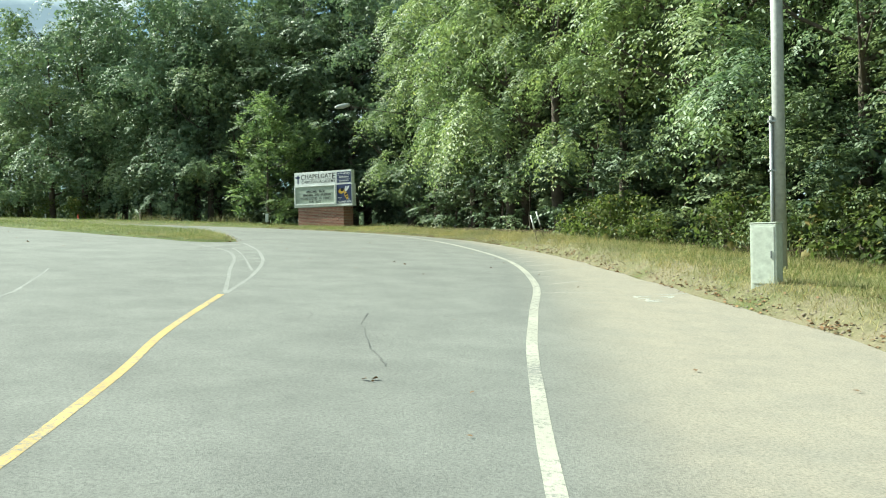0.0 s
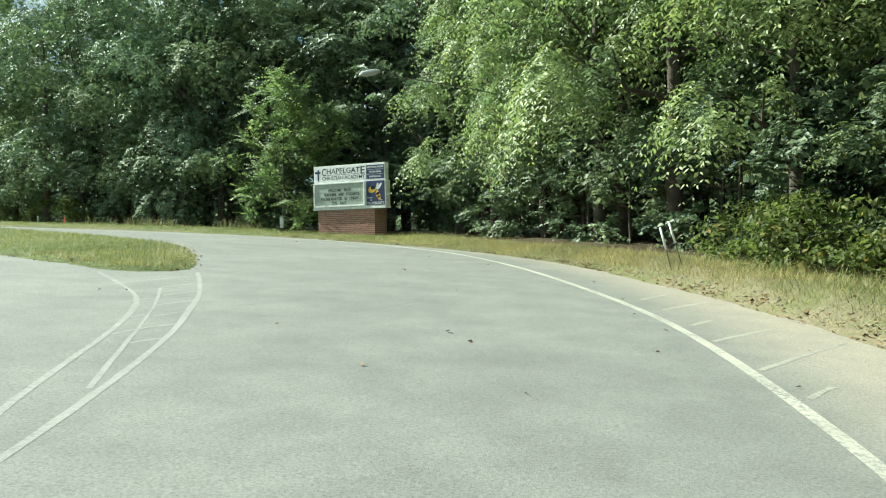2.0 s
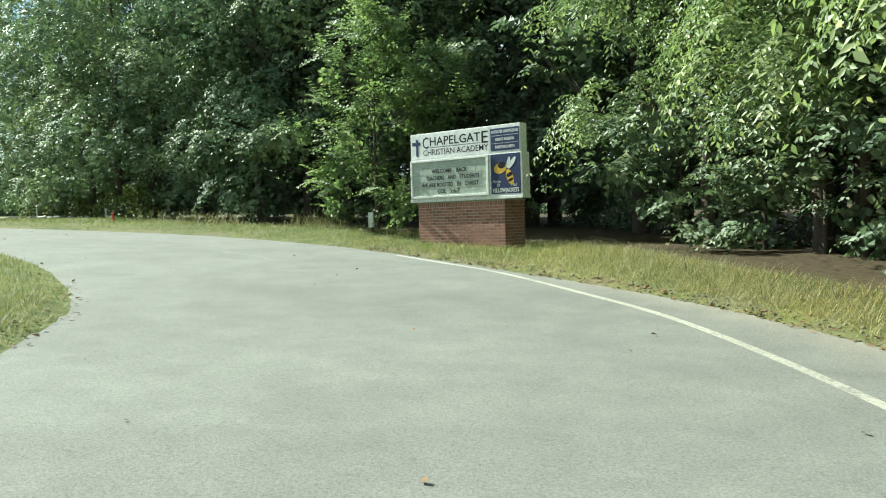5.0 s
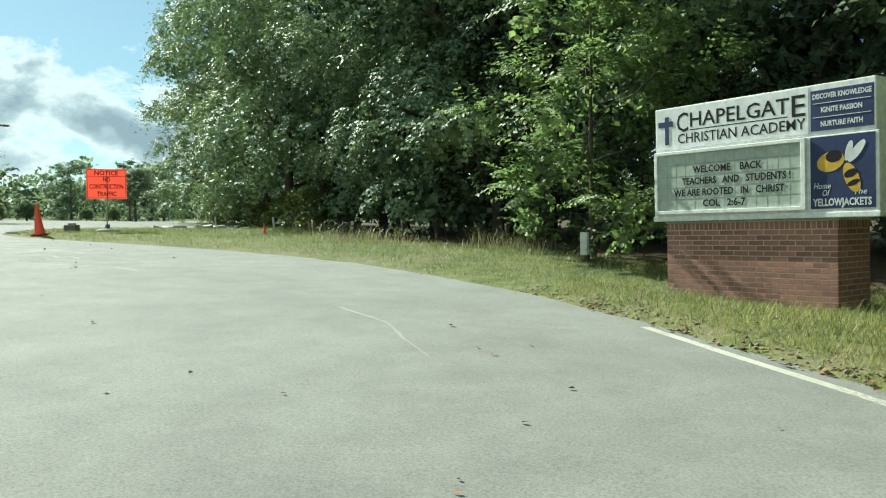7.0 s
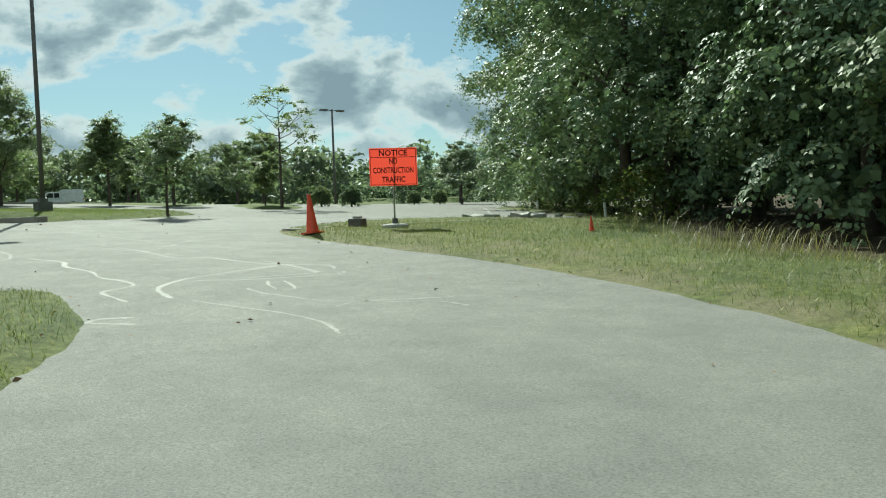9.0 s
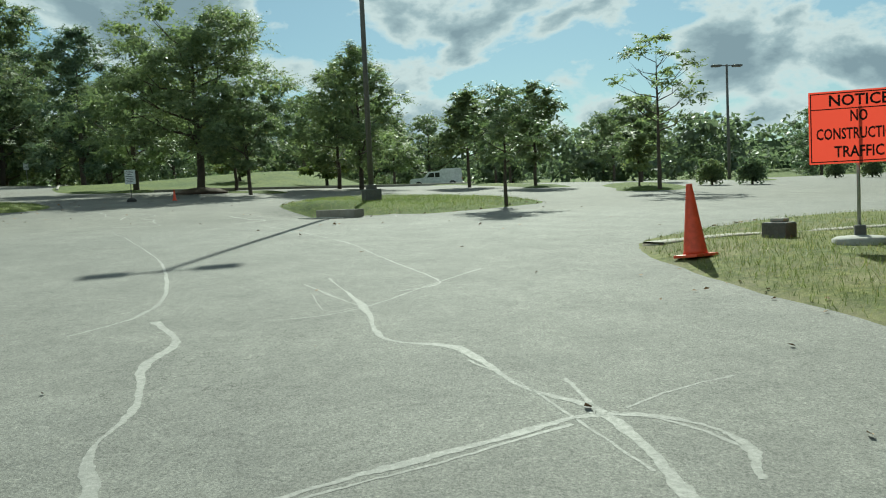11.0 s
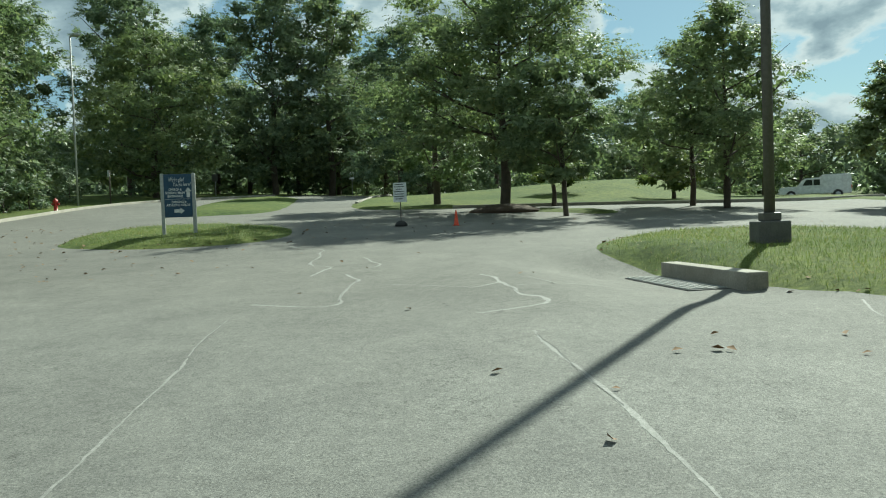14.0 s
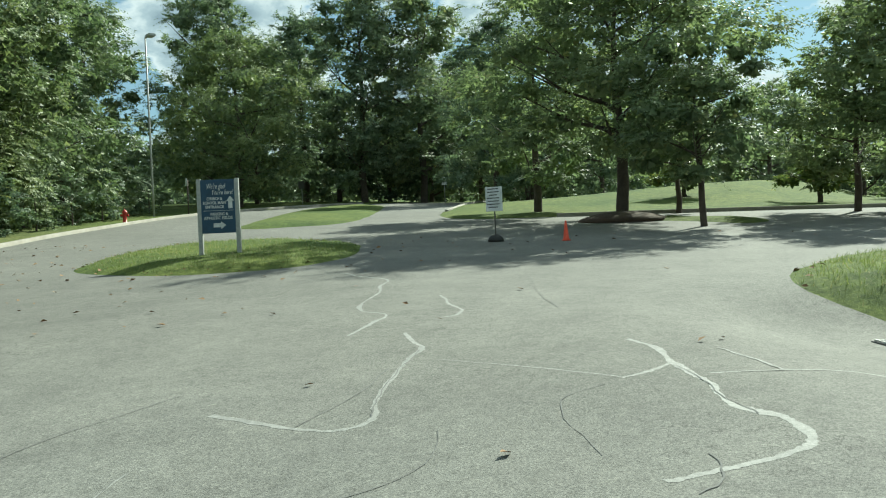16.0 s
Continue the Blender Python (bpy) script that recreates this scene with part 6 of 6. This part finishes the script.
# wood on the south-west side, behind the kerb
rng = np.random.RandomState(9)
kerb_wood = np.array([(-20, 6.5), (-44, 9.0), (-54, 6.2), (-63, 3.0), (-71.0, 0.6)])
for kind, out_by, gap, size in (("thicket", 0.0, 3.6, 1.0), ("deep", 4.5, 5.0, 0.85), ("deep", 10.5, 6.5, 1.0)):
    for (ax, ay), (bx, by) in zip(kerb_wood, kerb_wood[1:]):
        span = np.hypot(bx - ax, by - ay)
        n = max(1, int(span / (gap if ax < -40 else gap * 2.2)))
        for k in range(n):
            f = (k + rng.uniform(0.25, 0.75)) / n
            plant(KINDS[kind], ax + (bx - ax) * f + (by - ay) / span * out_by, ay + (by - ay) * f + (bx - ax) / span * out_by + rng.uniform(-0.5, 0.5), rng.uniform(0, 360), size * rng.uniform(0.85, 1.12), 0.2)


# the far woods that close the horizon
def far_woods():
    rng = np.random.RandomState(77)
    cl = []
    for k in range(520):
        a = radians(40 + 250 * (k + rng.rand()) / 520)
        r = 98 + rng.uniform(0, 20) + 4 * math.sin(a * 5)
        x, y = -55 + math.cos(a) * r, 38 + math.sin(a) * r
        if x > 20:
            continue
        h = (rng.uniform(0.5, 7.2) if k % 2 else rng.uniform(0.3, 4.0)) * (1.05 + 0.2 * math.sin(a * 9))
        cl.append(((x, y, float(land(x, y)) + h), (rng.uniform(2.0, 3.4), rng.uniform(2.0, 3.4), rng.uniform(1.6, 2.6))))
    for k in range(230):
        s = (k + rng.rand()) / 230
        x, y = -112 - 16 * math.sin(s * 3.1) + rng.uniform(-4, 4), -28 + 122 * s
        cl.append(((x, y, float(land(x, y)) + rng.uniform(0.4, 7.0)), (rng.uniform(1.8, 3.0), rng.uniform(1.8, 3.0), rng.uniform(1.4, 2.3))))
    v, f = spray(rng, cl, 46000, 0.95, 0.4, 0.3, 0.03)
    tagged(new("far_woods", raw_mesh("far_woods", v, f, M["leaf_far"])), "distant green tree line round the car park", "woods", kind="stuff")


def far_ridge():
    """The closed back of the far woods: a lumpy green belt."""
    n, rows_up = 260, 7
    v = []
    for k in range(n):
        a = radians(38 + 254 * k / (n - 1))
        top = 8.2 + 1.8 * noise.noise(Vector((k * 0.21, 3.0, 0.0))) + 1.2 * noise.noise(Vector((k * 0.8, 9.0, 0.0)))
        for m in range(rows_up):
            s = m / (rows_up - 1)
            r = 121 + 5.0 * s * s + 1.6 * noise.noise(Vector((k * 0.5, m * 0.9, 5.0)))
            x, y = -55 + math.cos(a) * r, 38 + math.sin(a) * r
            v.append((x, y, float(land(x, y)) - 0.5 + top * s ** 0.8))
    i = np.arange(n * rows_up).reshape(n, rows_up)
    q = np.stack([i[:-1, :-1], i[1:, :-1], i[1:, 1:], i[:-1, 1:]], -1).reshape(-1, 4)
    tagged(new("backdrop_woods", raw_mesh("backdrop_woods", np.array(v), q, M["far_wood"], True)), "dark green belt of distant woods", "backdrop", kind="structure")


far_woods()
far_ridge()

# undergrowth before the south-west wood
for x, y, turn, size in ((-56, 8.6, 10, 0.8), (-59.4, 7.4, 80, 0.7), (-62.5, 6.2, 150, 0.8), (-66, 4.9, 220, 0.7), (-69.5, 3.6, 300, 0.8), (-73.0, 1.6, 30, 0.9), (-77, 0.6, 100, 0.8), (-53, 9.4, 190, 0.7), (-80, -2.5, 250, 1.2), (-49.5, 10.6, 20, 0.8)):
    plant(KINDS["shrub"], x, y, turn, size, 0.3)


# ---- grass, straw, fallen leaves and grit ----
def blades(name, xy, z, height, width, material, label, category, seed, bend=0.5, slim=False):
    """Many single blades as one object."""
    rng = np.random.RandomState(seed)
    n = len(xy)
    a = rng.uniform(0, 2 * np.pi, n)
    out = np.stack([np.cos(a), np.sin(a)], 1)
    side = np.stack([-out[:, 1], out[:, 0]], 1) * (width * rng.uniform(0.6, 1.3, n))[:, None] / 2
    h = height * rng.uniform(0.5, 1.3, n)
    base = np.column_stack([xy, z - 0.015])
    mid = base + np.column_stack([out * (h * bend * 0.35)[:, None], h * 0.62])
    tip = base + np.column_stack([out * (h * bend * rng.uniform(0.5, 1.6, n))[:, None], h * rng.uniform(0.75, 1.0, n)])
    s3 = np.column_stack([side, np.zeros(n)])
    v = np.stack([base - s3, base + s3, mid + s3 * 0.7, mid - s3 * 0.7, tip], 1).reshape(-1, 3)
    i = np.arange(n)[:, None] * 5
    f = np.concatenate([i + np.array([[0, 1, 2]]), i + np.array([[0, 2, 3]]), i + np.array([[3, 2, 4]])], 1).reshape(-1, 3)
    if slim:
        v = np.stack([base - s3, base + s3, tip], 1).reshape(-1, 3)
        f = np.arange(n * 3).reshape(-1, 3)
    return tagged(new(name, raw_mesh(name, v, f, M[material])), label, category, kind="stuff")


def sheet_height(x, y):
    """Height of the grass sheet by its own grid."""
    i = np.clip(np.searchsorted(gx[:, 0], x) - 1, 0, gx.shape[0] - 2)
    j = np.clip(np.searchsorted(gy[0], y) - 1, 0, gx.shape[1] - 2)
    u, v = (x - gx[i, 0]) / (gx[i + 1, 0] - gx[i, 0]), (y - gy[0, j]) / (gy[0, j + 1] - gy[0, j])
    pick = lambda g: g[i, j] * (1 - u) * (1 - v) + g[i + 1, j] * u * (1 - v) + g[i, j + 1] * (1 - u) * v + g[i + 1, j + 1] * u * v
    return pick(ground_z), pick(far_from_paving), pick(in_wood)


rng = np.random.RandomState(21)
ROUTE = np.array([(0.7, 0), (0, 7), (-1, 12), (-2.5, 21), (-5, 26.5), (-8.5, 30.5), (-13.3, 34.2), (-24, 37), (-34, 35), (-43, 30), (-41, 38)])


def near_route(x, y):
    return np.min([np.hypot(x - px, y - py) for px, py in ROUTE], axis=0)


def scatter(n, area):
    return rng.uniform(area[0], area[1], n), rng.uniform(area[2], area[3], n)


x, y = scatter(1500000, (-55, 9, 2, 56))
near_verge = scatter(500000, (-9, 8.5, 4, 38))
x, y = np.concatenate([x, near_verge[0]]), np.concatenate([y, near_verge[1]])
z, d, w = sheet_height(x, y)
chance = np.clip(1.15 - near_route(x, y) / 15.0, 0.05, 1.0)
keep = (d > 0.04) & (w > -0.6) & (rng.rand(len(x)) < chance * np.where(d < 0.3, np.where(x > -9, 0.30, 0.45), 1.0)) & (d < 7)
x, y, z, d, w = x[keep], y[keep], z[keep], d[keep], w[keep]
dead = rng.rand(len(x)) < np.clip(0.18 + 0.14 * (x > -20) + 0.5 * np.exp(-d / 0.8) * (x > -9) + 0.26 * (x > -4.5) + 0.10 * (w < 0.8), 0, 1)
tall = 0.10 + 0.06 * np.clip(1 - np.abs(w - 0.2) / 1.2, 0, 1)
tall = tall * np.where((x > -9) & (rng.rand(len(x)) < 0.16), 1.9, 1.0)
lush = x < -34
for name, pick, look_of, words in (("verge_grass", ~dead & ~lush, "grass", "short olive grass along the verges"), ("island_grass", ~dead & lush, "lush_grass", "bright mown grass on the car park islands")):
    blades(name, np.column_stack([x, y])[pick], z[pick], tall[pick], 0.009, look_of, words, "grass", 1, 0.6, True)
blades("dry_verge_grass", np.column_stack([x, y])[dead], z[dead], tall[dead] * 0.85, 0.008, "straw", "dry yellowed grass along the road edge", "grass", 2, 0.9, True)

# mown straw that lies on the verge round the cabinet
x, y = scatter(150000, (-8, 8, 3, 34))
z, d, w = sheet_height(x, y)
patch = np.array([noise.noise(Vector((px * 0.8, py * 0.8, 11.0))) for px, py in zip(x, y)])
keep = (d > 0.02) & (w > -0.3) & (rng.rand(len(x)) < np.clip(0.22 + 0.9 * patch + 0.35 * np.exp(-d / 0.5), 0.02, 1.0) * np.clip(1.2 - y / 40, 0.3, 1))
x, y, z = x[keep], y[keep], z[keep]
blades("mown_straw", np.column_stack([x, y]), z + 0.02, 0.05, 0.007, "straw", "mown straw lying on the verge", "grass", 4, 2.6, True)

# tall seeding grass where the mown verge meets the wood
x, y = scatter(110000, (-24, 9, 8, 50))
z, d, w = sheet_height(x, y)
patch = np.array([noise.noise(Vector((px * 0.5, py * 0.5, 3.0))) for px, py in zip(x, y)])
keep = (np.abs(w + 0.1) < 0.75) & (d > 0.8) & (patch > np.where((x < -11) & (x > -18), -0.25, 0.12)) & ((x < -9) | (patch > 0.42)) & ((x > -18) | (patch > 0.25)) & ~((x > -8.4) & (x < -4.6) & (y > 35.5) & (y < 38.4))
x, y, z, patch = x[keep], y[keep], z[keep], patch[keep]
blades("tall_grass", np.column_stack([x, y]), z, 0.40 + 0.34 * np.clip(patch, 0, 1), 0.009, "seed_grass", "tall seeding grass at the edge of the wood", "grass", 3, 0.9)


def litter(name, x, y, z, size, material, label, category):
    n = len(x)
    a = rng.uniform(0, 2 * np.pi, n)
    d = np.column_stack([np.cos(a), np.sin(a), rng.uniform(-0.15, 0.35, n)])
    f = np.column_stack([rng.normal(size=(n, 2)) * 0.4, np.ones(n)])
    v, faces = leaves(np.column_stack([x, y, z + size * 0.18]), d, f, size, size * rng.uniform(0.5, 0.8, n))
    return tagged(new(name, raw_mesh(name, v, faces, M[material])), label, category, kind="stuff")


x, y = scatter(120000, (-55, 8, 2, 45))
thick = scatter(130000, (-9.5, 6, 3, 38))
x, y = np.concatenate([x, thick[0]]), np.concatenate([y, thick[1]])
d = paving(x, y)
drift = np.array([noise.noise(Vector((px * 1.9, py * 1.9, 7.0))) + 0.5 * noise.noise(Vector((px * 5.5, py * 5.5, 2.0))) for px, py in zip(x, y)])
verge = (x > -9) & ((x > -4.5) | (y > 31))
edge_leaf = (np.abs(d - np.where(verge, 0.03, 0.12) - 0.10 * drift) < np.where(verge, 0.15, 0.26)) & (rng.rand(len(x)) < np.where(verge, np.clip(0.30 + 1.5 * drift, 0.05, 1.0), 0.10)) | verge & (np.abs(d - 0.6) < 0.6) & (rng.rand(len(x)) < 0.02)
open_leaf = (np.arange(len(x)) < 120000) & (d < -0.3) & (d > -6) & (rng.rand(len(x)) < np.where((x < -36) & (y < 30), 0.022, 0.007))
keep = edge_leaf | open_leaf
x, y, d = x[keep], y[keep], d[keep]
z = np.where(d > 0.0, sheet_height(x, y)[0], land(x, y)) + 0.004
litter("fallen_leaves", x, y, z, np.where(x < -30, rng.uniform(0.06, 0.12, len(x)), rng.uniform(0.03, 0.075, len(x))), "dead_leaf", "brown fallen leaves scattered on asphalt and verge", "fallen leaves")


def crumbs(n, area):
    """Crumbled asphalt and dry clods along the edge of the paving."""
    x, y = scatter(n, area)
    d = paving(x, y)
    keep = (np.abs(d - 0.16) < 0.17) & ((x > -4.5) | (y > 31))
    x, y, d = x[keep], y[keep], d[keep]
    n = len(x)
    size = 0.006 + 0.026 * rng.rand(n) ** 3
    six = np.array([(1, 0, 0), (0, 1, 0), (-1, 0, 0), (0, -1, 0), (0, 0, 1), (0, 0, -1)], dtype=float)
    v = six[None] * size[:, None, None] * rng.uniform(0.6, 1.3, (n, 6, 1))
    a = rng.uniform(0, np.pi, n)[:, None]
    v = np.stack([v[..., 0] * np.cos(a) - v[..., 1] * np.sin(a), v[..., 0] * np.sin(a) + v[..., 1] * np.cos(a), v[..., 2] * 0.6], -1)
    v += np.column_stack([x, y, np.where(d > 0.02, np.maximum(sheet_height(x, y)[0], land(x, y)), land(x, y)) + size * 0.2])[:, None, :]
    f = np.array([(0, 1, 4), (1, 2, 4), (2, 3, 4), (3, 0, 4), (1, 0, 5), (2, 1, 5), (3, 2, 5), (0, 3, 5)])
    faces = (np.arange(n)[:, None, None] * 6 + f[None]).reshape(-1, 3)
    tagged(new("edge_crumbs", raw_mesh("edge_crumbs", v.reshape(-1, 3), faces, M["crumb"])), "crumbled asphalt and dry clods along the paving's edge", "grit", kind="stuff")


crumbs(110000, (-9.5, 6, 4, 38))
